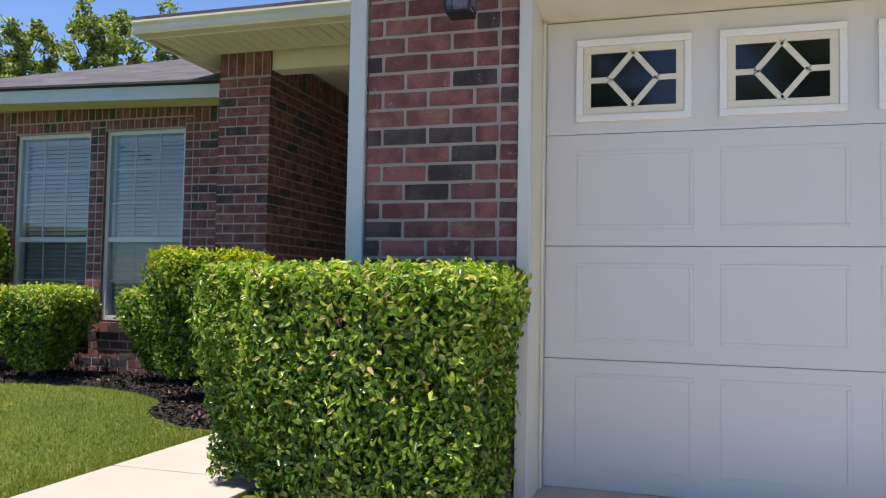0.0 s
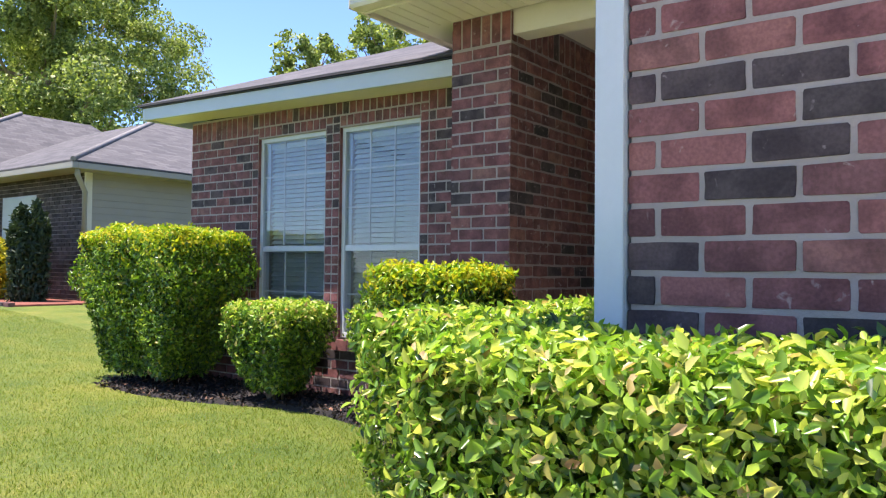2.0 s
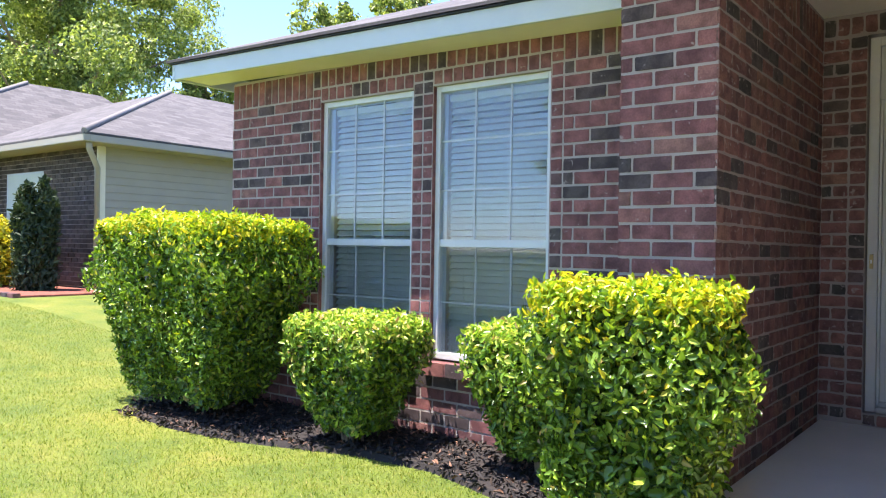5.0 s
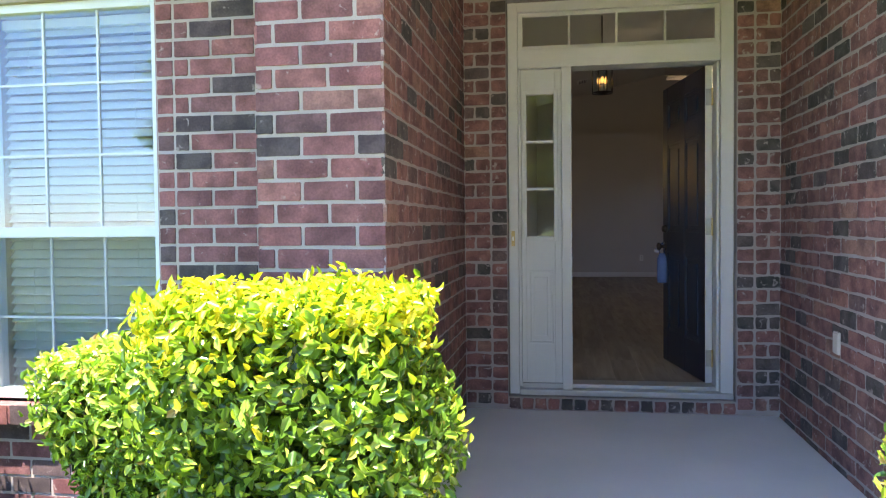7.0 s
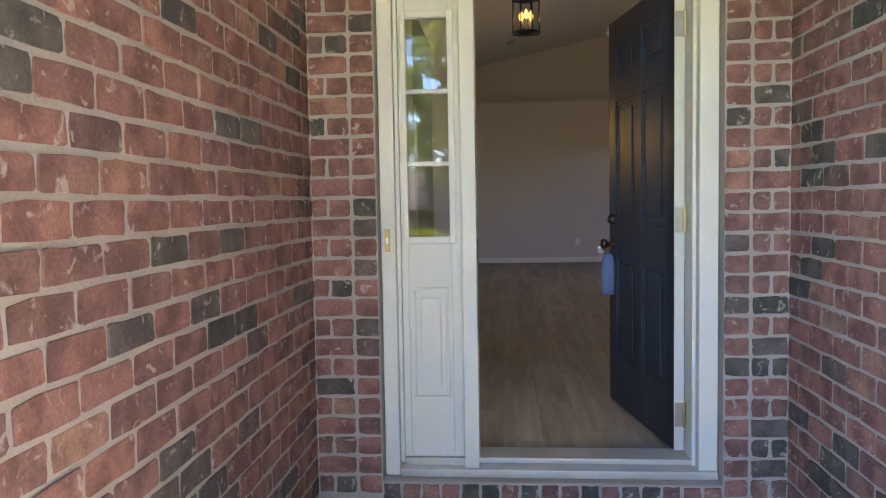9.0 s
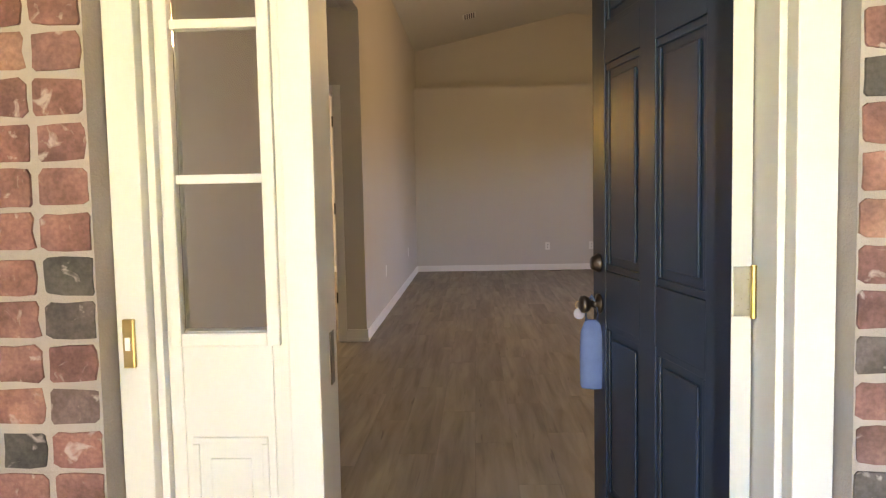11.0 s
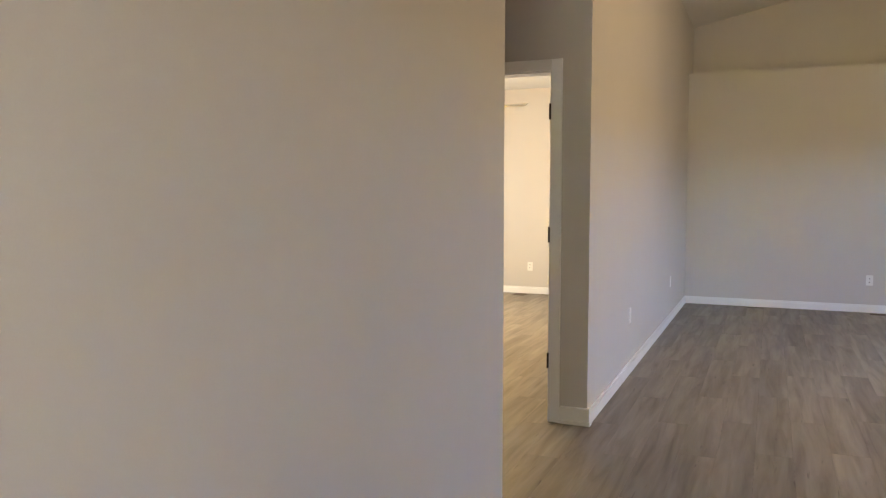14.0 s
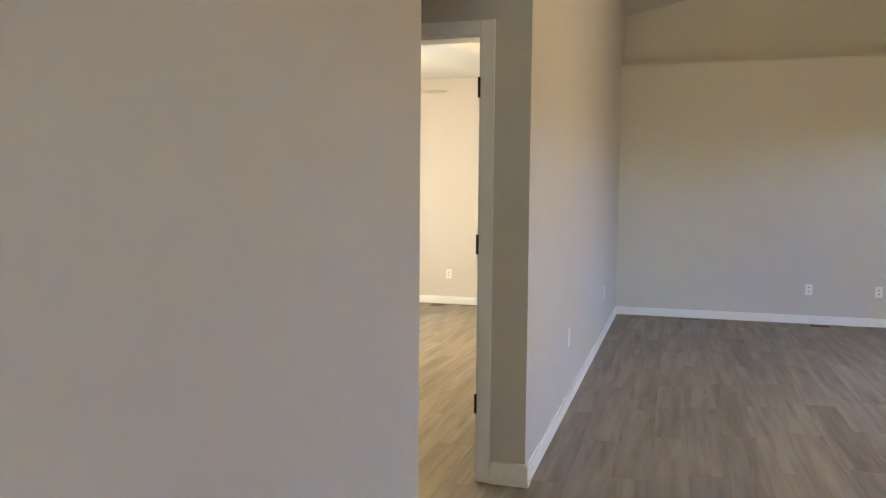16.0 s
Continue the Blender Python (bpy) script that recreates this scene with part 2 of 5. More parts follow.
HANGER = mat("blue_woven_hanger", (0.045, 0.085, 0.20), (0.08, 0.135, 0.28), 0.85, 12, 220, 0.5)
TAG = mat("pale_paper_tag", (0.22, 0.23, 0.31), (0.27, 0.28, 0.36), 0.6, 20, 90, 0.02)
SILL = mat("aluminium_threshold", (0.46, 0.44, 0.40), (0.56, 0.54, 0.50), 0.42, 6, 90, 0.06, metal=0.3)
BARK = mat("tan_twig_bark", (0.20, 0.15, 0.095), (0.32, 0.25, 0.165), 0.9, 20, 120, 0.5)
MULCH = mat("black_dyed_mulch", (0.010, 0.009, 0.009), (0.032, 0.026, 0.024), 0.9, 8, 120, 0.8)
MULCHC = leaf_mat("mulch_chip_wood", [(0.0, (0.008, 0.007, 0.007)), (0.6, (0.022, 0.018, 0.017)), (0.85, (0.06, 0.042, 0.032)), (1.0, (0.26, 0.13, 0.08))], 0.85, 0.0)
REDM = mat("red_dyed_mulch", (0.16, 0.045, 0.03), (0.26, 0.09, 0.06), 0.9, 6, 90, 0.8)
LAWN = lawn_mat("clipped_lawn_turf")
RIDGE = mat("weathered_ridge_cap", (0.19, 0.18, 0.175), (0.25, 0.235, 0.23), 0.92, 3, 90, 0.4)
SHINGLE = shingle_mat("weathered_grey_shingle")
PLANK = plank_mat("greige_oak_vinyl_plank")
GLASS = glass_mat("clear_window_glass")
DARKG = mat("dark_tinted_garage_glass", (0.004, 0.005, 0.007), (0.008, 0.009, 0.012), 0.03, 2, 50, 0.0, spec=0.6)
BULB = emit_mat("warm_bulb_glow", (1.0, 0.46, 0.11), 0.30)
FANGLOW = emit_mat("warm_fan_globe_glow", (1.0, 0.80, 0.50), 1.0)
SIDING = mat("beige_vinyl_siding", (0.30, 0.285, 0.24), (0.34, 0.32, 0.27), 0.6, 2, 50, 0.05)
PLASTIC = mat("white_outlet_plastic", (0.72, 0.71, 0.67), (0.78, 0.77, 0.73), 0.35, 10, 60, 0.02)
WEATHER = mat("weathered_outlet_plastic", (0.50, 0.47, 0.42), (0.58, 0.55, 0.50), 0.6, 14, 80, 0.1)
DARKP = mat("black_slot_plastic", (0.02, 0.02, 0.02), (0.03, 0.03, 0.03), 0.5, 10, 60, 0.02)
HEDGE = leaf_mat("waxleaf_mature_leaves", [(0.0, (0.022, 0.060, 0.010)), (0.4, (0.085, 0.175, 0.018)), (0.75, (0.20, 0.33, 0.034)), (0.96, (0.36, 0.47, 0.05)), (1.0, (0.36, 0.27, 0.10))], 0.28, 0.28)
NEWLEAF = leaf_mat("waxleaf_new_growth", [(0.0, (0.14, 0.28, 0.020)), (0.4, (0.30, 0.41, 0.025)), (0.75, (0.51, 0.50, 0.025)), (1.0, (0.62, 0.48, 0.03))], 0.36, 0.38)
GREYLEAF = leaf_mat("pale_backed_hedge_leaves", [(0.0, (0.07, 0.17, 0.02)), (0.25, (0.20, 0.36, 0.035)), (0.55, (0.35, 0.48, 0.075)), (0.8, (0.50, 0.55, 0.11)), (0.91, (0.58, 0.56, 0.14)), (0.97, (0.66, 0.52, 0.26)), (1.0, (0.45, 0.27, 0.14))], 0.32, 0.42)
GOLD = leaf_mat("golden_shrub_needles", [(0.0, (0.16, 0.20, 0.015)), (0.5, (0.42, 0.38, 0.02)), (1.0, (0.62, 0.50, 0.03))], 0.6, 0.3)
DARKN = leaf_mat("dark_juniper_sprays", [(0.0, (0.020, 0.040, 0.018)), (1.0, (0.055, 0.085, 0.035))], 0.6, 0.15)
TREEL = leaf_mat("oak_crown_leaves", [(0.0, (0.09, 0.135, 0.035)), (0.5, (0.24, 0.30, 0.09)), (1.0, (0.44, 0.47, 0.17))], 0.5, 0.4)
BLADE = leaf_mat("lawn_blade_green", [(0.0, (0.085, 0.135, 0.011)), (0.45, (0.155, 0.22, 0.015)), (0.85, (0.24, 0.275, 0.03)), (1.0, (0.40, 0.33, 0.12))], 0.55, 0.35)


# ---- mesh helpers ----
def link(name, bm, material, parent=None, label=""):
    me = bpy.data.meshes.new(name)
    bm.to_mesh(me)
    bm.free()
    me.materials.append(material)
    ob = new(name, me)
    if parent:
        ob.parent = parent
    return tagged(ob, label) if label else ob


part = link


def root(name, label, category, group="", at=(0, 0, 0)):
    ob = new(name)
    ob.location = at
    return tagged(ob, label, category, group)


def struct(ob, label="", category=""):
    return tagged(ob, label, category, kind="structure")


def box(bm, x0, x1, y0, y1, z0, z1, bevel=0.0, m=None):
    r = bmesh.ops.create_cube(bm, size=1.0)
    vs = r["verts"]
    bmesh.ops.scale(bm, vec=(x1 - x0, y1 - y0, z1 - z0), verts=vs)
    bmesh.ops.translate(bm, vec=((x0 + x1) / 2, (y0 + y1) / 2, (z0 + z1) / 2), verts=vs)
    if m is not None:
        bmesh.ops.transform(bm, matrix=m, verts=vs)
    if bevel:
        es = list({e for v in vs for e in v.link_edges})
        bmesh.ops.bevel(bm, geom=es, offset=bevel, segments=2, affect="EDGES", profile=0.6)
    return bm


def boxes(*rows, bevel=0.0):
    bm = bmesh.new()
    for r in rows:
        box(bm, *r, bevel=bevel)
    return bm


def cyl(bm, p, q, r0, r1=None, seg=12):
    p, q = Vector(p), Vector(q)
    d = q - p
    m = Matrix.Translation((p + q) / 2) @ d.to_track_quat("Z", "Y").to_matrix().to_4x4()
    bmesh.ops.create_cone(bm, cap_ends=True, segments=seg, radius1=r0, radius2=r0 if r1 is None else r1, depth=d.length, matrix=m)
    return bm


def lathe(bm, profile, m, seg=20):
    """Turn a profile of (radius, height) round the local Z axis."""
    rings = []
    for r, h in profile:
        rings.append([bm.verts.new(m @ Vector((r * math.cos(2 * math.pi * k / seg), r * math.sin(2 * math.pi * k / seg), h))) for k in range(seg)])
    for a, b in zip(rings, rings[1:]):
        for k in range(seg):
            bm.faces.new((a[k], a[(k + 1) % seg], b[(k + 1) % seg], b[k]))
    bm.faces.new(rings[0][::-1])
    bm.faces.new(rings[-1])
    for f in bm.faces:
        f.smooth = True
    return bm


def tube(bm, pts, radii, seg=6):
    rings = []
    for k, p in enumerate(pts):
        p = Vector(p)
        d = Vector(pts[min(k + 1, len(pts) - 1)]) - Vector(pts[max(k - 1, 0)])
        q = d.to_track_quat("Z", "Y").to_matrix()
        rings.append([bm.verts.new(p + q @ Vector((radii[k] * math.cos(6.2832 * j / seg), radii[k] * math.sin(6.2832 * j / seg), 0))) for j in range(seg)])
    for a, b in zip(rings, rings[1:]):
        for j in range(seg):
            f = bm.faces.new((a[j], a[(j + 1) % seg], b[(j + 1) % seg], b[j]))
            f.smooth = True
    bm.faces.new(rings[0][::-1])
    bm.faces.new(rings[-1])
    return bm


def raw(name, verts, loops, starts, totals, material, parent=None):
    """A mesh straight from arrays."""
    me = bpy.data.meshes.new(name)
    me.vertices.add(len(verts))
    me.vertices.foreach_set("co", np.asarray(verts, dtype=np.float32).ravel())
    me.loops.add(len(loops))
    me.loops.foreach_set("vertex_index", np.asarray(loops, dtype=np.int32))
    me.polygons.add(len(starts))
    me.polygons.foreach_set("loop_start", np.asarray(starts, dtype=np.int32))
    me.polygons.foreach_set("loop_total", np.asarray(totals, dtype=np.int32))
    me.update(calc_edges=True)
    me.materials.append(material)
    ob = new(name, me)
    if parent:
        ob.parent = parent
    return ob


# ---- foliage helpers ----
def unit(v):
    return v / np.maximum(np.linalg.norm(v, axis=1, keepdims=True), 1e-9)


def leaf_cloud(name, pts, nrm, length, width, material, parent, rng, droop=0.25, spread=0.9):
    """One folded six-point leaf at each point, facing about along its normal."""
    n = len(pts)
    nr = unit(nrm + spread * rng.normal(size=(n, 3)) * 0.8)
    ax = rng.normal(size=(n, 3))
    ax[:, 2] += droop
    ax = unit(ax - (ax * nr).sum(1, keepdims=True) * nr)
    sd = np.cross(nr, ax)
    s = rng.uniform(0.65, 1.25, size=(n, 1))
    ln, wd = length * s, width * s * rng.uniform(0.8, 1.15, size=(n, 1))
    b = pts
    t = pts + ax * ln - nr * ln * 0.12
    up = nr * wd * 0.28
    r1, r2 = pts + ax * ln * 0.36 + sd * wd * 0.5 + up, pts + ax * ln * 0.74 + sd * wd * 0.34 + up * 0.5
    l1, l2 = pts + ax * ln * 0.36 - sd * wd * 0.5 + up, pts + ax * ln * 0.74 - sd * wd * 0.34 + up * 0.5
    verts = np.stack([b, r1, r2, t, l2, l1], axis=1).reshape(-1, 3)
    base = (np.arange(n) * 6)[:, None]
    loops = (base + np.array([0, 1, 2, 3, 0, 3, 4, 5])).ravel()
    return raw(name, verts, loops, np.arange(2 * n) * 4, np.full(2 * n, 4), material, parent)


def hedge_points(n, size, rng, radius=0.12, taper=0.72, depth=0.13, lump=0.05, top_bias=1.0):
    """Points and normals in the outer shell of a clipped rounded box, its base at z = 0, narrower below."""
    sx, sy, sz = size
    areas = np.array([sx * sz, sx * sz, sy * sz, sy * sz, sx * sy * top_bias])
    face = rng.choice(5, size=n, p=areas / areas.sum())
    u, v = rng.uniform(-0.5, 0.5, n), rng.uniform(0, 1, n)
    p, q = np.zeros((n, 3)), np.zeros((n, 3))
    for k, (ax, sg) in enumerate(((1, -1), (1, 1), (0, -1), (0, 1))):
        i = face == k
        p[i, ax] = sg * size[ax] / 2
        p[i, 1 - ax] = u[i] * size[1 - ax]
        p[i, 2] = v[i] * sz
        q[i, ax] = sg
    i = face == 4
    p[i, 0], p[i, 1], p[i, 2] = u[i] * sx, (v[i] - 0.5) * sy, sz
    q[i, 2] = 1
    lo = np.array([-sx / 2 + radius, -sy / 2 + radius, 0.0])
    hi = np.array([sx / 2 - radius, sy / 2 - radius, sz - radius])
    c = np.clip(p, lo, hi)
    d = p - c
    ln = np.linalg.norm(d, axis=1, keepdims=True)
    k = np.minimum(1, radius / np.maximum(ln, 1e-6))
    p = c + d * k
    q = unit(q * 0.4 + d / np.maximum(ln, 1e-6))
    ph = rng.uniform(0, 6.28, 6)
    wob = np.sin(p[:, 0] * 7.1 + ph[0]) * np.sin(p[:, 1] * 6.3 + ph[1]) + np.sin(p[:, 2] * 8.7 + p[:, 0] * 3.1 + ph[2]) * 0.8 + np.sin(p[:, 0] * 19 + p[:, 2] * 15 + ph[3]) * 0.4
    inward = np.abs(rng.exponential(depth * 0.6, n)).clip(0, depth * 2.2) - 0.02 * (rng.uniform(size=n) < 0.12)
    p = p + q * (wob * lump * np.where(q[:, 2] > 0.7, 0.25, 0.6) - inward)[:, None]
    s = taper + (1 - taper) * np.clip(p[:, 2] / (0.62 * sz), 0, 1) ** 0.8
    p[:, 0] *= s
    p[:, 1] *= s
    return p, q


def stems(parent, at, size, rng, count=9, base=0.07):
    for k in range(count):
        a = rng.uniform(0, 6.28)
        r = rng.uniform(0.15, 0.75)
        bx, by = math.cos(a) * base * rng.uniform(0.2, 1), math.sin(a) * base * rng.uniform(0.2, 1)
        tx, ty = math.cos(a) * r * size[0] * 0.5, math.sin(a) * r * size[1] * 0.5
        pts = [(bx, by, -0.03)]
        for f in (0.3, 0.6, 0.92):
            pts.append((bx + (tx - bx) * f + rng.normal() * 0.02, by + (ty - by) * f + rng.normal() * 0.02, size[2] * f))
        w = rng.uniform(0.007, 0.014)
        bm = tube(bmesh.new(), pts, [w * 1.4, w, w * 0.7, w * 0.3])
        link("stem", bm, BARK, parent)


def shrub(name, label, at, size, n, leaf, seed, base_gap=0.18, taper=0.6, top=NEWLEAF, body=HEDGE, new_share=0.25, radius=0.12, group="clipped shrubs", depth=0.13, lump=0.05, count=9, turn=0.0):
    rng = np.random.default_rng(seed)
    ob = root(name, label, "shrub", group, at)
    ob.rotation_euler[2] = radians(turn)
    crown = (size[0], size[1], size[2] - base_gap)
    p, q = hedge_points(n, crown, rng, radius, taper, depth, lump, 1.35)
    p[:, 2] += base_gap
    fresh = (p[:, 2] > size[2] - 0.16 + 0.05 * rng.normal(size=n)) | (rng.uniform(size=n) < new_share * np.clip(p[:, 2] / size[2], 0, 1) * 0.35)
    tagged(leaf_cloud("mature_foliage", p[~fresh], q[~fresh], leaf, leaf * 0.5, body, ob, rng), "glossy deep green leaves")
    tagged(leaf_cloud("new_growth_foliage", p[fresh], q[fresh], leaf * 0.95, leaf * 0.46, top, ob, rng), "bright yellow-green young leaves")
    inner, qi = hedge_points(n // 6, (crown[0] * 0.78, crown[1] * 0.78, crown[2] * 0.9), rng, radius, taper, 0.1, 0.03)
    inner[:, 2] += base_gap + 0.02
    leaf_cloud("inner_foliage", inner, qi, leaf * 1.5, leaf * 1.0, body, ob, rng)
    stems(ob, at, size, rng, count)
    return ob


def tree(name, label, at, height, spread, n, leaf, seed, trunk=0.25, low=0.3, material=TREEL):
    """A tapered trunk, limbs and a crown of many small leaf clumps round the limb ends."""
    rng = np.random.default_rng(seed)
    ob = root(name, label, "tree", "trees", at)
    bend = rng.normal(size=2) * 0.3
    bm = tube(bmesh.new(), [(0, 0, -0.3), (bend[0] * 0.3, bend[1] * 0.3, height * 0.3), (bend[0], bend[1], height * 0.62), (bend[0] * 1.4, bend[1] * 1.4, height * 0.9)],
              [trunk * 1.2, trunk * 0.85, trunk * 0.5, trunk * 0.12], 9)
    link("trunk", bm, BARK, ob)
    tips = []
    for k in range(34):
        a = k * 2.4 + rng.normal() * 0.3
        f = low + (0.93 - low) * (k / 33)
        r = spread * (1 - abs(f - 0.5) * 1.15) * rng.uniform(0.6, 1.05)
        s = Vector((bend[0] * f, bend[1] * f, height * f * 0.9))
        e = Vector((bend[0] + math.cos(a) * r, bend[1] + math.sin(a) * r, height * (f + rng.uniform(0.02, 0.14))))
        mid = (s + e) / 2 + Vector((0, 0, -0.1 * r + rng.normal() * 0.15))
        bl = bmesh.new()
        tube(bl, [s, mid, e], [trunk * 0.42 * (1.1 - f), trunk * 0.26 * (1.1 - f) + 0.015, 0.015], 5)
        link("limb", bl, BARK, ob)
        for g in (0.18, 0.45, 0.7, 0.88, 1.0):
            c = s.lerp(e, g) + Vector(rng.normal(size=3) * 0.09 * spread)
            tips.append((c, spread * rng.uniform(0.07, 0.17)))
    cs = np.array([c for c, _ in tips])
    rs = np.array([r for _, r in tips])
    which = rng.integers(0, len(cs), n)
    d = unit(rng.normal(size=(n, 3)))
    pts = cs[which] + d * (rs[which] * rng.uniform(0.25, 1.0, n) ** 0.6)[:, None] * np.array([1.15, 1.15, 0.75])
    tagged(leaf_cloud("crown", pts, d, leaf, leaf * 0.6, material, ob, rng, 0.0, 1.2), "sunlit leafy crown with gaps")
    return ob


# ---- brickwork ----
COURSE, UNIT, JOINT, Z0 = 0.082, 0.205, 0.011, -0.137
BRICK_MESHES = {}


def brick_data(length, height, material=None, rough=0.0):
    """A brick face with a worn, uneven outline, raised a little out of its joint."""
    material = material or BRICK
    key = (round(length, 3), round(height, 3), material.name, random.randrange(5))
    if key not in BRICK_MESHES:
        rnd = random.Random(str(key))
        s = 0.0012 + 0.0022 * rough
        j = lambda: rnd.uniform(-s, s)
        c = lambda: rnd.uniform(0.002, 0.005 + 0.006 * rough)
        L, H = length, height
        ring = [(c(), 0), (L * rnd.uniform(0.35, 0.65), 0), (L - c(), 0), (L, c()), (L, H * 0.5), (L, H - c()), (L - c(), H), (L * rnd.uniform(0.35, 0.65), H), (c(), H), (0, H - c()), (0, H * 0.5), (0, c())]
        ring = [(x + j(), z + j()) for x, z in ring]
        n = len(ring)
        co = [(x, 0.012, z) for x, z in ring]
        for x, z in ring:
            co.append((x + (0.002 if x < L / 2 else -0.002) * (abs(x - L / 2) > 0.3 * L), 0.0, z + (0.0018 if z < H / 2 else -0.0018) * (abs(z - H / 2) > 0.3 * H)))
        faces = [tuple(range(n, 2 * n))] + [(k, (k + 1) % n, n + (k + 1) % n, n + k) for k in range(n)]
        me = bpy.data.meshes.new("brick")
        me.from_pydata(co, [], faces)
        me.materials.append(material)
        BRICK_MESHES[key] = me
    return BRICK_MESHES[key]


def lay_bricks(wall, origin, u, rects, rank=None, proud=0.0, rough=0.0):
    """Lay rects (u0, u1, v0, v1) on a face; origin and u set the face, which looks along u turned a quarter to the right of up.
    Those that rank lowest are pieces of their own, the rest one joined part."""
    u = Vector(u)
    z = Vector((0, 0, 1))
    inward = z.cross(u)
    base = Matrix((u, inward, z)).transposed().to_4x4()
    rects = [r for r in rects if r[1] - r[0] > 0.012 and r[3] - r[2] > 0.012]
    if rank:
        rects.sort(key=rank)
    rng = random.Random(wall.name)
    verts, faces = [], []
    for k, (a, b, c, d) in enumerate(rects):
        p = Vector(origin) + u * a + z * c - inward * (proud + rng.uniform(-0.0025, 0.0025))
        m = Matrix.Translation(p) @ base @ Matrix.Rotation(rng.uniform(-0.004, 0.004), 4, "Y")
        me = brick_data(b - a, d - c, BRICK_S if rough else BRICK, rough)
        if k < 300:
            ob = new("brick", me)
            ob.parent = wall
            ob.matrix_local = m
        else:
            s = len(verts)
            verts += [m @ v.co for v in me.vertices]
            faces += [tuple(s + i for i in f.vertices) for f in me.polygons]
    if verts:
        me = bpy.data.meshes.new("bricks")
        me.from_pydata(verts, [], faces)
        me.materials.append(BRICK_SJ if rough else BRICK_J)
        ob = new("bricks", me)
        ob.parent = wall
        tagged(ob, kind="stuff")


def running(w, z0, z1, holes=(), phase=0.0, start=0, course=COURSE, base=Z0):
    """Courses of running bond over u from 0 to w, leaving out the holes (u0, u1, z0, z1)."""
    out = []
    n0 = int(round((z0 - base) / course))
    n1 = int(round((z1 - base) / course))
    for n in range(n0, n1):
        v0 = base + n * course + JOINT / 2
        v1 = v0 + course - JOINT
        spans = [(0.0, w)]
        for h in holes:
            if h[2] < (v0 + v1) / 2 < h[3]:
                spans = [s for a, b in spans for s in ((a, min(b, h[0])), (max(a, h[1]), b)) if s[1] - s[0] > 0.02]
        for a, b in spans:
            x = phase - UNIT * (0.5 if (n + start) % 2 else 0.0) - UNIT
            while x < b:
                p, q = max(x, a), min(x + UNIT, b)
                if q - p > 0.03:
                    lo = p + (JOINT / 2 if p > 0.001 else 0)
                    hi = q - (JOINT / 2 if q < w - 0.001 else 0)
                    out.append((lo, hi, v0, v1))
                x += UNIT
    return out


def soldiers(u0, u1, z0, z1, pitch=0.082):
    n = max(1, int(round((u1 - u0) / pitch)))
    p = (u1 - u0) / n
    return [(u0 + k * p + JOINT / 2, u0 + (k + 1) * p - JOINT / 2, z0, z1) for k in range(n)]


# ---- ground ----
def ground_z(x, y):
    f = min(1.0, max(0.0, (-x - 5.5) / 8.0))
    g = min(1.0, max(0.0, (-y - 21.5) / 8.0))
    return -0.15 + 0.46 * f * f * (3 - 2 * f) - 1.7 * g * g * (3 - 2 * g)


def ground_sheet():
    bm = bmesh.new()
    xs = [-400, -150, -60, -35, -25, -18] + [-16 + 0.5 * k for k in range(27)] + [-1.9, 0, 8, 30, 120, 400]
    ys = [-400, -120, -40, -30, -28, -26, -24, -22, -18, -9, -4, -1, 1, 3, 5, 8, 12, 18, 30, 60, 150, 400]
    grid = [[bm.verts.new((x, y, ground_z(x, y))) for y in ys] for x in xs]
    for i in range(len(xs) - 1):
        for j in range(len(ys) - 1):
            bm.faces.new((grid[i][j], grid[i + 1][j], grid[i + 1][j + 1], grid[i][j + 1]))
    for f in bm.faces:
        f.smooth = True
    return struct(link("ground", bm, LAWN), "mown green lawn with straw-coloured patches", "lawn")


ground_sheet()
struct(link("driveway", boxes((-0.62, 6.2, -14, 3.2, -0.2, -0.10), bevel=0.008), CONC), "pale concrete driveway before the garage door", "driveway")
struct(link("street", boxes((-120, 120, -21, -14, -0.25, -0.19)), mat("asphalt", (0.045, 0.045, 0.047), (0.065, 0.064, 0.064), 0.9, 2, 120, 0.4)), "grey asphalt street", "road")
walkway = struct(new("walkway"), "pale concrete garden path to the porch", "path")
for y0, y1 in ((0.4, 1.62), (1.63, 2.85), (2.86, 4.08), (4.09, 4.84)):
    link("slab", boxes((-1.86, -1.02, y0, y1, -0.2, -0.128), bevel=0.008), CONC, walkway)
link("slab", boxes((-1.01, -0.63, 0.4, 1.62, -0.2, -0.128), bevel=0.008), CONC, walkway)
struct(link("porch_floor", boxes((-2.46, -0.578, 4.85, 7.62, -0.3, 0.0), bevel=0.012), CONC2), "smooth grey concrete porch slab", "porch floor")


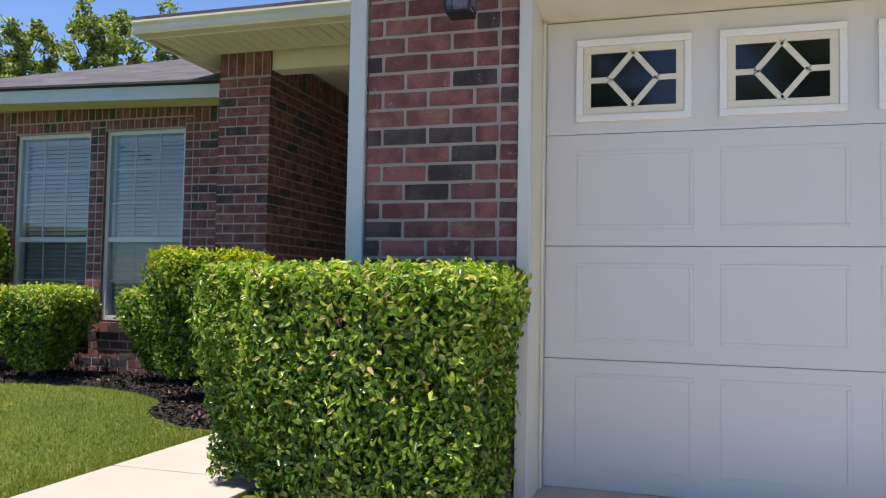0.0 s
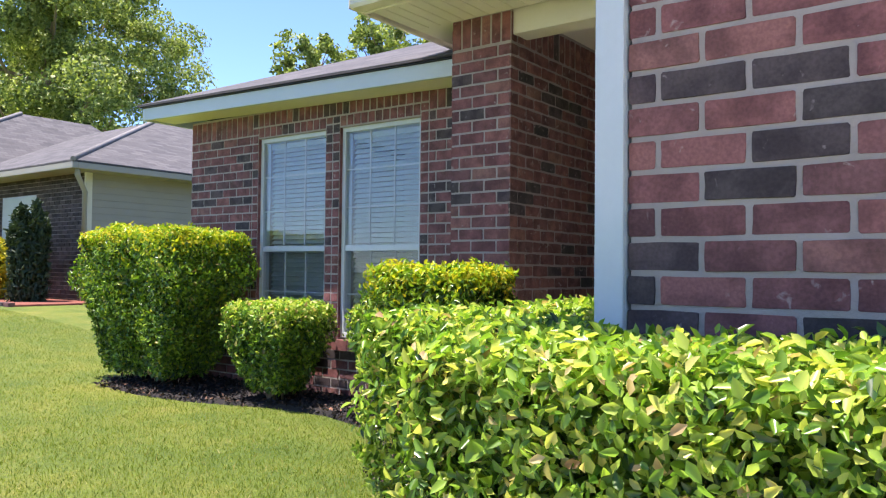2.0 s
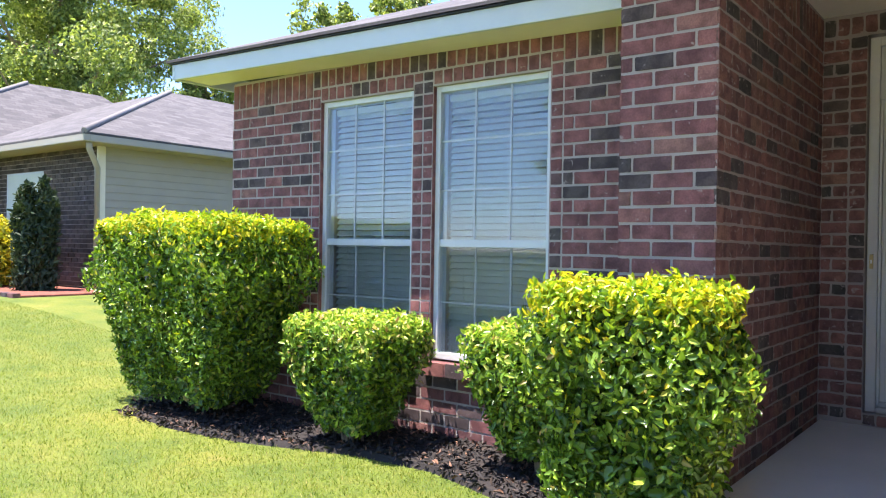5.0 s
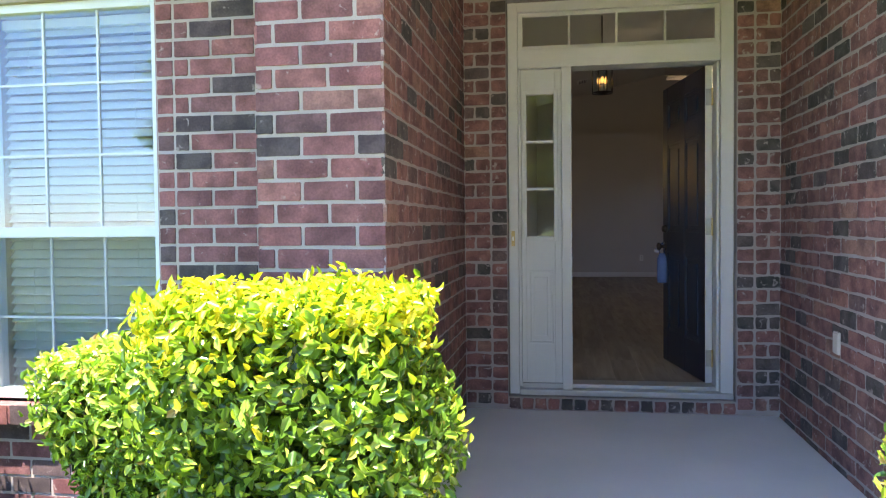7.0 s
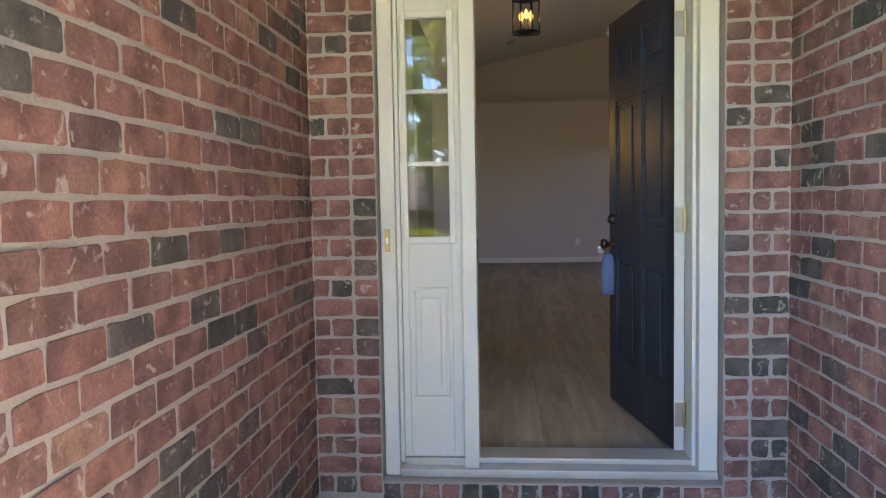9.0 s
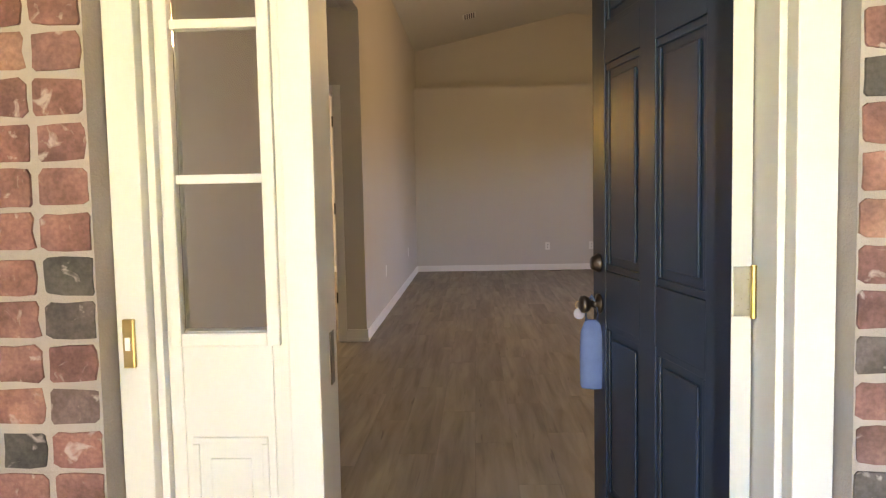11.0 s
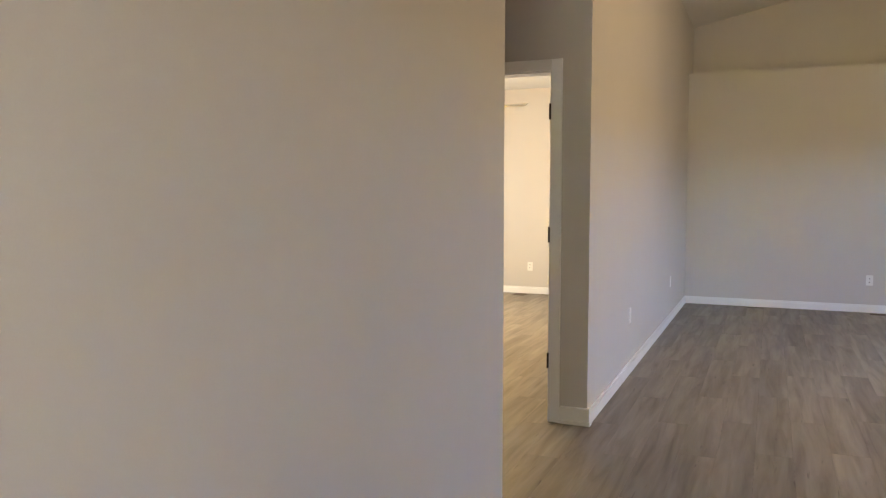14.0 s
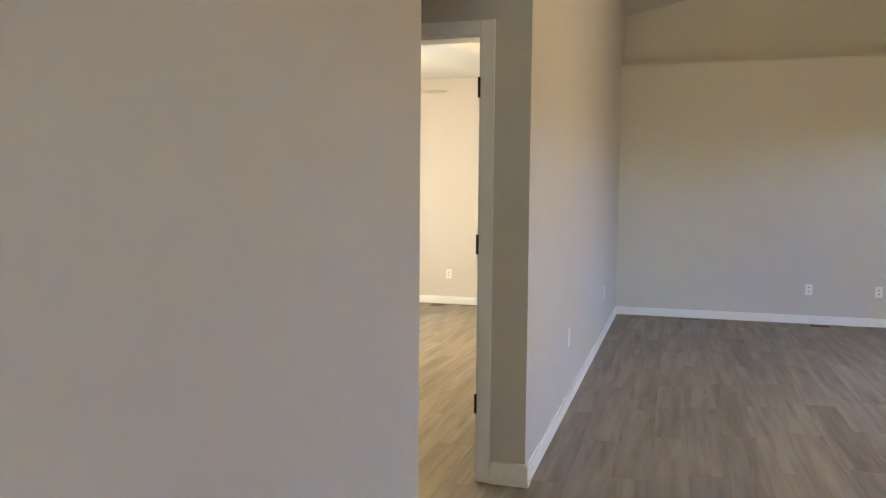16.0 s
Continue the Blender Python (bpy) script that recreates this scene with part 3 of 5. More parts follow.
def bed():
    edge = [(-7.05, 5.9), (-6.95, 5.2), (-6.6, 4.80), (-6.0, 4.80), (-5.3, 4.92), (-4.6, 5.16), (-4.0, 5.20), (-3.45, 5.03), (-3.05, 4.78), (-2.75, 4.45), (-2.60, 4.1), (-2.2, 3.86), (-1.87, 3.82),
            (-1.87, 4.84), (-2.455, 4.86), (-2.455, 5.9)]
    bm = bmesh.new()
    lo = [bm.verts.new((x, y, -0.17)) for x, y in edge]
    cx, cy = -4.4, 5.45
    mid = [bm.verts.new((x + (cx - x) * 0.06, y + (cy - y) * 0.12, -0.115)) for x, y in edge]
    n = len(edge)
    for k in range(n):
        bm.faces.new((lo[k], lo[(k + 1) % n], mid[(k + 1) % n], mid[k]))
    bmesh.ops.triangulate(bm, faces=[bm.faces.new(mid)])
    ob = struct(link("mulch_bed", bm, MULCH), "black wood mulch bed along the brick wall", "flower bed")
    rng = np.random.default_rng(5)
    pts = []
    poly = np.array(edge)
    while len(pts) < 9000:
        x, y = rng.uniform(-7.0, -1.9), rng.uniform(3.85, 5.85)
        a, b = poly, np.roll(poly, -1, axis=0)
        cross = ((a[:, 1] > y) != (b[:, 1] > y)) & (x < (b[:, 0] - a[:, 0]) * (y - a[:, 1]) / (b[:, 1] - a[:, 1] + 1e-12) + a[:, 0])
        if cross.sum() % 2:
            pts.append((x, y, -0.112 + rng.uniform(-0.012, 0.012)))
    nn = np.tile([0.0, 0.0, 1.0], (len(pts), 1))
    tagged(leaf_cloud("mulch_chips", np.array(pts), nn, 0.045, 0.018, MULCHC, ob, rng, 0.0, 0.8), kind="stuff")
    return poly


BED = bed()


def grass():
    rng = np.random.default_rng(8)
    n = 260000
    x = -1.87 - 12.0 * rng.uniform(size=n) ** 1.7
    y = 0.9 + 5.6 * rng.uniform(size=n)
    keep = np.ones(n, bool)
    a, b = BED, np.roll(BED, -1, axis=0)
    inside = np.zeros(n, int)
    for (ax, ay), (bx, by) in zip(a, b):
        inside += ((ay > y) != (by > y)) & (x < (bx - ax) * (y - ay) / (by - ay + 1e-12) + ax)
    keep = inside % 2 == 0
    x, y = x[keep], y[keep]
    n = len(x)
    f = np.clip((-x - 5.5) / 8, 0, 1)
    p = np.stack([x, y, -0.155 + 0.46 * f * f * (3 - 2 * f)], 1)
    a = rng.uniform(0, 6.28, n)
    side = np.stack([np.cos(a), np.sin(a), np.zeros(n)], 1) * rng.uniform(0.0018, 0.0036, n)[:, None]
    h = rng.uniform(0.012, 0.032, n)
    lean = np.stack([rng.normal(size=n) * 0.012, rng.normal(size=n) * 0.012, h], 1)
    v = np.stack([p - side, p + side, p + lean], 1).reshape(-1, 3)
    ob = raw("grass", v, np.arange(3 * n), np.arange(n) * 3, np.full(n, 3), BLADE)
    tagged(ob, "short mown lawn grass blades", "grass", kind="stuff")


grass()

# ---- house walls ----
G0, PC, WW, DW = 2.765, 5.33, 5.82, 7.488
XL, XR, XC = -2.468, -0.577, -2.952
pier = struct(link("wall_garage", boxes((-0.522, 0.14, G0 + 0.0035, 3.05, -0.15, 2.68)), MORTAR),
              "red and charcoal brick pier beside the garage door", "wall")
struct(link("wall_garage_east", boxes((5.2, 5.9, G0 + 0.0035, 3.05, -0.15, 2.68)), MORTAR), "plain pier beyond the garage door", "wall")
struct(link("wall_garage_header", boxes((0.14, 5.2, 2.80, 3.05, 2.10, 2.68)), SIDING), "beige header above the garage door", "wall")
porch_l = struct(link("wall_porch_west", boxes((XC + 0.0035, XL - 0.0035, PC + 0.0035, 7.74, -0.15, 2.72)), MORTAR), "red and charcoal brick porch column and side wall", "wall")
porch_r = struct(link("wall_porch_east", boxes((XR + 0.0035, -0.42, 2.9, 7.74, -0.15, 2.72)), MORTAR), "red and charcoal brick side wall of the porch", "wall")
OX0, OX1, OZ0, OZ1 = -2.20, -0.825, 0.082, 2.568
door_wall = struct(link("wall_porch_north", boxes((XL - 0.01, OX0, DW + 0.0035, 7.74, -0.1, 2.72), (OX1, XR + 0.01, DW + 0.0035, 7.74, -0.1, 2.72),
                                                  (OX0, OX1, DW + 0.0035, 7.74, OZ1, 2.72), (OX0, OX1, DW + 0.0035, 7.74, -0.1, OZ0)), MORTAR), "red and charcoal brick wall round the front door", "wall")
WX = [(-5.60, -4.69), (-4.52, -3.62)]
WZ0, WZ1 = 0.380, 2.203
win_wall = struct(link("wall_west_front", boxes((-6.65, WX[0][0], WW + 0.0035, 6.04, -0.2, 2.46), (WX[0][1], WX[1][0], WW + 0.0035, 6.04, -0.2, 2.46), (WX[1][1], XC + 0.01, WW + 0.0035, 6.04, -0.2, 2.46),
                                                (WX[0][0], WX[0][1], WW + 0.0035, 6.04, -0.2, WZ0 - 0.03), (WX[1][0], WX[1][1], WW + 0.0035, 6.04, -0.2, WZ0 - 0.03),
                                                (WX[0][0], WX[0][1], WW + 0.0035, 6.04, WZ1, 2.46), (WX[1][0], WX[1][1], WW + 0.0035, 6.04, WZ1, 2.46)), MORTAR), "red and charcoal brick front wall round two windows", "wall")
struct(link("wall_west_end", boxes((-6.65, -6.44, 6.04, 18.3, -0.2, 2.46)), WALLP), "plain end wall of the house", "wall")

# ---- roofs and eaves ----


def roof(name, corners, label, thick=0.05, parent=None):
    """A sloping shingled slab over four corners, the lower edge first, with its courses running level."""
    bm = bmesh.new()
    uv = bm.loops.layers.uv.new("UVMap")
    top = [bm.verts.new(Vector(c) + Vector((0, 0, thick))) for c in corners]
    bot = [bm.verts.new(c) for c in corners]
    n = len(corners)
    faces = [bm.faces.new(top), bm.faces.new(bot[::-1])]
    for k in range(n):
        faces.append(bm.faces.new((bot[k], bot[(k + 1) % n], top[(k + 1) % n], top[k])))
    a = (Vector(corners[1]) - Vector(corners[0])).normalized()
    o = Vector(corners[0])
    nrm = a.cross(Vector(corners[2]) - Vector(corners[1])).normalized()
    up = nrm.cross(a)
    for f in faces:
        for lp in f.loops:
            d = lp.vert.co - o
            lp[uv].uv = (d.dot(a), d.dot(up))
    bmesh.ops.recalc_face_normals(bm, faces=bm.faces)
    ob = link(name, bm, SHINGLE, parent)
    return ob if parent else struct(ob, label, "roof")


# the west eave falls a little towards the porch
EAVE = Matrix(((1, 0, 0, 0), (0, 1, 0, 0), (-0.026, 0, 1, 2.292), (0, 0, 0, 1)))
struct(link("soffit_west", box(bmesh.new(), -6.96, XC - 0.003, 5.50, 5.817, 0.014, 0.028, 0, EAVE), CREAM), "cream soffit boards under the eave", "soffit")
fascia = box(bmesh.new(), -6.965, XC - 0.003, 5.465, 5.498, 0.0, 0.124, 0.006, EAVE)
box(fascia, -7.0, -6.967, 5.465, 18.5, 0.0, 0.124, 0.006, EAVE)
struct(link("fascia_west", fascia, FASCIA), "pale painted fascia board along the eave", "fascia")
link("drip_edge", box(bmesh.new(), -7.012, XC - 0.003, 5.445, 5.47, 0.126, 0.134, 0.002, EAVE), IRON, bpy.data.objects["fascia_west"], "dark metal drip edge")
RZ = 4.186
roof("roof_west", [(-7.04, 5.43, 2.610), (-2.9, 5.43, 2.503), (-2.9, 9.57, RZ)], "grey shingled hip roof over the west rooms", 0.022)
roof("roof_west_hip", [(-7.04, 18.5, 2.610), (-7.04, 5.43, 2.610), (-2.9, 9.57, RZ), (-2.9, 14.36, RZ)], "grey shingled hip end of the roof", 0.022)
struct(link("soffit_porch", boxes((-3.28, 6.4, 4.83, 5.28, 2.712, 2.728), (-3.28, XC - 0.003, 5.28, 6.2, 2.712, 2.728)), CREAM), "cream boarded porch soffit", "soffit")
slats = [(-3.25 + 0.102 * k, -3.25 + 0.102 * k + 0.096, 4.85, 5.325, 2.700, 2.713) for k in range(26)]
soff = struct(new("porch_soffit_boards"), "narrow cream soffit boards with fine joints", "soffit")
for r in slats:
    link("board", boxes(r, bevel=0.003), CREAM, soff)
struct(link("porch_ceiling", boxes((XC + 0.2, XR + 0.1, 5.56, 7.7, 2.722, 2.75)), CREAM), "cream porch ceiling", "ceiling")
struct(link("porch_beam", boxes((XL - 0.02, XR + 0.02, 5.36, 5.54, 2.545, 2.72), bevel=0.008), CREAM), "cream painted beam across the porch", "beam")


def gutter(name, x0, x1, y, z, label):
    prof = [(0.0, 0.0), (-0.012, 0.0), (-0.085, 0.006), (-0.098, 0.03), (-0.096, 0.07), (-0.118, 0.092), (-0.118, 0.108), (-0.106, 0.108), (-0.084, 0.075), (-0.080, 0.018), (-0.012, 0.012), (0.0, 0.012)]
    bm = bmesh.new()
    ends = [[bm.verts.new((x, y + a, z + b)) for a, b in prof] for x in (x0, x1)]
    n = len(prof)
    for k in range(n):
        bm.faces.new((ends[0][k], ends[0][(k + 1) % n], ends[1][(k + 1) % n], ends[1][k]))
    box(bm, x0 - 0.004, x0, y - 0.10, y, z, z + 0.10)
    bmesh.ops.recalc_face_normals(bm, faces=bm.faces)
    return struct(link(name, bm, CREAM), label, "gutter")


struct(link("fascia_porch", boxes((-3.30, 0.0, 4.80, 4.83, 2.69, 2.80), (-3.33, -3.30, 4.80, 9.0, 2.69, 2.80), bevel=0.005), CREAM), "cream fascia behind the porch gutter", "fascia")
gutter("gutter_porch", -3.34, -0.4, 4.798, 2.70, "white metal gutter along the porch eave")
roof("roof_porch", [(-3.36, 4.72, 2.80), (6.4, 4.72, 2.80), (6.4, 13.0, 5.95), (-2.9, 13.0, 5.95)], "grey shingled roof over the porch")
# Garage eave is unseen; its overhangs are sized to shade pier and post.
struct(link("soffit_garage", boxes((-1.06, 6.4, 2.12, 3.0, 2.68, 2.70), (-1.06, -0.57, 3.0, 4.72, 2.68, 2.70)), CREAM), "cream garage soffit under an assumed overhang", "soffit")
struct(link("fascia_garage", boxes((-1.09, 6.4, 2.10, 2.13, 2.66, 2.82), (-1.09, -1.06, 2.13, 4.68, 2.66, 2.82)), FASCIA), "white garage fascia at an assumed overhang", "fascia")
roof("roof_garage", [(-1.12, 2.06, 2.82), (6.4, 2.06, 2.82), (6.4, 12.8, 5.87), (-1.12, 12.8, 5.87)], "grey shingled garage roof with assumed overhangs")
roof("roof_back", [(6.4, 22.5, 2.5), (-7.17, 22.5, 2.5), (-2.9, 13.0, 5.95), (6.4, 13.0, 5.95)], "grey shingled roof at the back")


def gable(name, x, pts, label):
    bm = bmesh.new()
    r = [[bm.verts.new((xx, y, z)) for y, z in pts] for xx in (x, x + 0.05)]
    bm.faces.new(r[0])
    bm.faces.new(r[1][::-1])
    for k in range(len(pts)):
        m = (k + 1) % len(pts)
        bm.faces.new((r[0][k], r[1][k], r[1][m], r[0][m]))
    bmesh.ops.recalc_face_normals(bm, faces=bm.faces)
    return struct(link(name, bm, SIDING), label, "gable")


gable("gable_garage", -1.04, [(2.2, 2.72), (2.2, 2.84), (12.6, 5.80), (12.6, 5.6), (4.8, 2.72)], "beige gable above the porch roof")
gable("gable_living", -2.86, [(5.6, 2.76), (5.6, 3.1), (13.0, 5.93), (20.5, 3.2), (20.5, 2.8)], "beige gable above the west roof")
struct(link("wall_back", boxes((-6.9, 6.2, 21.9, 22.0, -0.2, 2.6), (6.1, 6.2, 2.95, 21.9, -0.2, 2.7), (-6.9, -6.65, 18.3, 21.9, -0.2, 2.5)), SIDING), "beige siding at the back of the house", "wall")

# ---- garage front ----
post = struct(link("corner_post", boxes((-0.608, -0.533, 2.745, 2.86, -0.13, 2.68), bevel=0.004), POSTW), "white painted corner post at the garage", "post")
link("cap", boxes((-0.614, -0.527, 2.739, 2.866, 2.60, 2.679), bevel=0.006), POSTW, post)
gtrim = struct(new("garage_door_trim"), "white painted trim round the garage opening", "door trim")
link("side_casing", boxes((0.146, 0.199, 2.742, 2.80, -0.10, 2.02), bevel=0.004), WHITE, gtrim)
link("side_jamb", boxes((0.150, 0.196, 2.803, 3.16, -0.10, 2.02), bevel=0.003), CREAM, gtrim)
link("weatherstrip", boxes((0.197, 0.206, 3.03, 3.085, -0.10, 1.955), bevel=0.002), CREAM, gtrim, "cream perforated weatherstrip")
link("head_casing", boxes((0.146, 5.2, 2.742, 2.80, 2.025, 2.14), bevel=0.004), CREAM, gtrim)
link("head_jamb", boxes((0.15, 5.2, 2.803, 3.16, 1.965, 2.02), bevel=0.003), CREAM, gtrim)


def garage_door():
    ob = root("garage_door", "off-white panelled sectional garage door with diamond windows", "garage door", at=(0, 0, 0))
    x0, x1, y = 0.205, 5.14, 3.10
    zs = [-0.100, 0.462, 0.957, 1.452, 1.962]
    pitch, first = 0.600, 0.344
    for k in range(4):
        sec = link("section", boxes((x0, x1, y, y + 0.045, zs[k] + 0.001, zs[k + 1] - 0.0015), bevel=0.003), GARAGE, ob)
        for c in range(8):
            a = first + c * pitch
            b = a + 0.492
            z0, z1 = zs[k] + 0.075, zs[k + 1] - 0.075
            if k == 0:
                z0, z1 = zs[k] + 0.09, zs[k + 1] - 0.06
            if k < 3:
                bm = bmesh.new()
                t = 0.018
                for r in ((a, b, z0, z0 + t), (a, b, z1 - t, z1), (a, a + t, z0 + t, z1 - t), (b - t, b, z0 + t, z1 - t)):
                    box(bm, r[0], r[1], y - 0.0032, y + 0.01, r[2], r[3], 0.003)
                link("raised_panel", bm, GARAGE, sec)
            else:
                window(ob, a - 0.006, a + 0.482, 1.505, 1.871, y)
    link("bottom_seal", boxes((x0, x1, y + 0.005, y + 0.04, -0.099, -0.098 + 0.012)), DARKP, ob, "black rubber bottom seal")
    return ob


def window(ob, a, b, z0, z1, y):
    w = part("lite", boxes((a + 0.05, b - 0.05, y - 0.006, y - 0.002, z0 + 0.05, z1 - 0.05)), DARKG, ob, "dark reflective window lite")
    for nm, t0, t1, d, paint in (("frame", 0.0, 0.030, 0.020, TRIMW), ("inner_frame", 0.0305, 0.064, 0.013, CREAM)):
        bm = bmesh.new()
        for r in ((a + t0, b - t0, z0 + t0, z0 + t1), (a + t0, b - t0, z1 - t1, z1 - t0), (a + t0, a + t1, z0 + t1, z1 - t1), (b - t1, b - t0, z0 + t1, z1 - t1)):
            box(bm, r[0], r[1], y - d, y + 0.002, r[2], r[3], 0.003)
        part(nm, bm, paint, w)
    cx, cz = (a + b) / 2, (z0 + z1) / 2
    hx, hz = (b - a) / 2 - 0.062, (z1 - z0) / 2 - 0.062
    dx = hx * 0.56
    bm = bmesh.new()

    def bar(p, q):
        v = Vector((q[0] - p[0], 0, q[1] - p[1]))
        m = Matrix.Translation((p[0], y - 0.009, p[1])) @ Matrix.Rotation(-math.atan2(v.z, v.x), 4, "Y")
        box(bm, 0, v.length, -0.004, 0.005, -0.012, 0.012, 0.0, m)
    for sx in (-1, 1):
        for sz in (-1, 1):
            bar((cx + sx * dx, cz), (cx, cz + sz * hz))
        bar((cx + sx * dx, cz), (cx + sx * hx, cz))
    part("diamond_grille", bm, CREAM, w)


garage_door()


def wall_lantern():
    ob = root("wall_lantern", "black iron carriage lantern on the brick pier", "wall lamp")
    x, y, z = -0.071, 2.62, 1.86
    link("base_ring", boxes((x - 0.052, x + 0.052, y - 0.052, y + 0.052, z, z + 0.012), bevel=0.004), IRON, ob)
    for sx in (-1, 1):
        for sy in (-1, 1):
            link("corner_bar", tube(bmesh.new(), [(x + sx * 0.046, y + sy * 0.046, z + 0.01), (x + sx * 0.066, y + sy * 0.066, z + 0.24)], [0.006, 0.006], 6), IRON, ob)
    for d, pane in (((0, -1), 1), ((0, 1), 1), ((1, 0), 0), ((-1, 0), 0)):
        c = Vector((x + d[0] * 0.055, y + d[1] * 0.055, z + 0.125))
        r = boxes((c.x - (0.046 if pane else 0.0015), c.x + (0.046 if pane else 0.0015), c.y - (0.0015 if pane else 0.046), c.y + (0.0015 if pane else 0.046), z + 0.02, z + 0.23))
        link("pane", r, GLASS, ob)
    bm = lathe(bmesh.new(), [(0.10, 0.0), (0.102, 0.012), (0.05, 0.07), (0.018, 0.10), (0.012, 0.13)], Matrix.Translation((x, y, z + 0.24)), 4)
    link("roof_cap", bm, IRON, ob)
    link("bracket", tube(bmesh.new(), [(x, y, z + 0.36), (x, y + 0.05, z + 0.40), (x, G0 - 0.005, z + 0.33)], [0.008, 0.009, 0.012], 8), IRON, ob)
    link("back_plate", boxes((x - 0.045, x + 0.045, G0 - 0.018, G0 - 0.003, z + 0.18, z + 0.44), bevel=0.005), IRON, ob)


wall_lantern()


# ---- front windows ----
def house_window(name, x0, x1, label):
    ob = struct(new(name), label, "window")
    y0 = WW + 0.035
    z0, z1, rail = WZ0, WZ1, 1.135
    link("window_frame", boxes((x0, x0 + 0.04, y0, y0 + 0.09, z0, z1), (x1 - 0.04, x1, y0, y0 + 0.09, z0, z1), (x0 + 0.04, x1 - 0.04, y0, y0 + 0.09, z1 - 0.04, z1),
                               (x0 + 0.04, x1 - 0.04, y0, y0 + 0.09, z0, z0 + 0.045), bevel=0.004), SASH, ob)
    link("meeting_rail", boxes((x0 + 0.04, x1 - 0.04, y0 + 0.008, y0 + 0.07, rail - 0.004, rail + 0.044), bevel=0.004), SASH, ob)
    up = link("upper_pane", boxes((x0 + 0.03, x1 - 0.03, y0 + 0.024, y0 + 0.028, rail + 0.02, z1 - 0.03)), GLASS, ob)
    lw = link("lower_pane", boxes((x0 + 0.03, x1 - 0.03, y0 + 0.044, y0 + 0.048, z0 + 0.03, rail + 0.01)), GLASS, ob)
    sc = link("insect_screen", boxes((x0 + 0.045, x1 - 0.045, y0 + 0.012, y0 + 0.013, z0 + 0.045, rail - 0.005)), SCREENM, ob, "dark grey insect screen")
    for p in (up, lw, sc):
        p.visible_shadow = False
    w = (x1 - x0 - 0.08) / 3
    for k in (1, 2):
        xm = x0 + 0.04 + k * w
        link("muntin", boxes((xm - 0.0055, xm + 0.0055, y0 + 0.018, y0 + 0.034, rail + 0.045, z1 - 0.041), bevel=0.002), SASH, up)
        link("muntin", boxes((xm - 0.0055, xm + 0.0055, y0 + 0.038, y0 + 0.052, z0 + 0.046, rail - 0.006), bevel=0.002), SASH, lw)
    h = (z1 - 0.04 - rail - 0.045) / 3
    for k in (1, 2):
        zm = rail + 0.045 + k * h
        link("muntin", boxes((x0 + 0.041, x1 - 0.041, y0 + 0.0185, y0 + 0.0335, zm - 0.0055, zm + 0.0055), bevel=0.002), SASH, up)
    zm = (z0 + rail) / 2
    link("muntin", boxes((x0 + 0.041, x1 - 0.041, y0 + 0.0385, y0 + 0.0515, zm - 0.0055, zm + 0.0055), bevel=0.002), SASH, lw)
    return ob


def screen_mat(name):
    m, n, l, p = nodes_of(name)
    p.inputs["Base Color"].default_value = rgba((0.09, 0.125, 0.16))
    p.inputs["Roughness"].default_value = 0.7
    t = n.new("ShaderNodeBsdfTransparent")
    mx = n.new("ShaderNodeMixShader")
    mx.inputs[0].default_value = 0.12
    l.new(t.outputs[0], mx.inputs[1])
    l.new(p.outputs[0], mx.inputs[2])
    l.new(mx.outputs[0], n["Material Output"].inputs[0])
    return m


SCREENM = screen_mat("woven_insect_screen")


def blind(x0, x1):
    ob = root("window_blind", "white horizontal slat blind lowered behind the window", "blind", "window blinds")
    y = WW + 0.155
    link("head_rail", boxes((x0 + 0.045, x1 - 0.045, y - 0.025, y + 0.025, WZ1 - 0.09, WZ1 - 0.045), bevel=0.004), BLIND, ob)
    bm = bmesh.new()
    m = Matrix.Rotation(radians(47), 4, "X")
    box(bm, x0 + 0.05, x1 - 0.05, -0.025, 0.025, -0.0014, 0.0014, 0.0, m)
    me = bpy.data.meshes.new("slat")
    bm.to_mesh(me)
    bm.free()
    me.materials.append(BLIND)
    z = WZ1 - 0.11
    while z > WZ0 + 0.05:
        s = new("slat", me)
        s.parent = ob
        s.location = (0, y, z)
        z -= 0.0435
    link("bottom_rail", boxes((x0 + 0.05, x1 - 0.05, y - 0.025, y + 0.025, WZ0 + 0.005, WZ0 + 0.025), bevel=0.004), BLIND, ob)
    for f in (0.2, 0.8):
        xc = x0 + (x1 - x0) * f
        link("ladder_cord", tube(bmesh.new(), [(xc, y - 0.022, WZ0 + 0.02), (xc, y - 0.022, WZ1 - 0.08)], [0.0012, 0.0012], 5), BLIND, ob)


house_window("window_1", *WX[0], "white double-hung window with grilles and a screened lower sash")
house_window("window_2", *WX[1], "white double-hung window with grilles and a screened lower sash")
for xx in WX:
    blind(*xx)
# room behind the blinds
struct(link("west_room_walls", boxes((-6.44, -2.95, 9.0, 9.1, -0.1, 2.58), (-6.44, -2.95, 6.05, 9.0, 0.0, 0.14), (-2.95, -2.90, 7.75, 9.0, 0.14, 2.58)), WALLP), "plain room walls behind the blinds", "wall")
struct(link("west_room_ceiling", boxes((-6.44, -2.53, 6.05, 10.7, 2.58, 2.62)), CEILP), "plain room ceiling", "ceiling")

# ---- front door ----
Y_F = 7.555


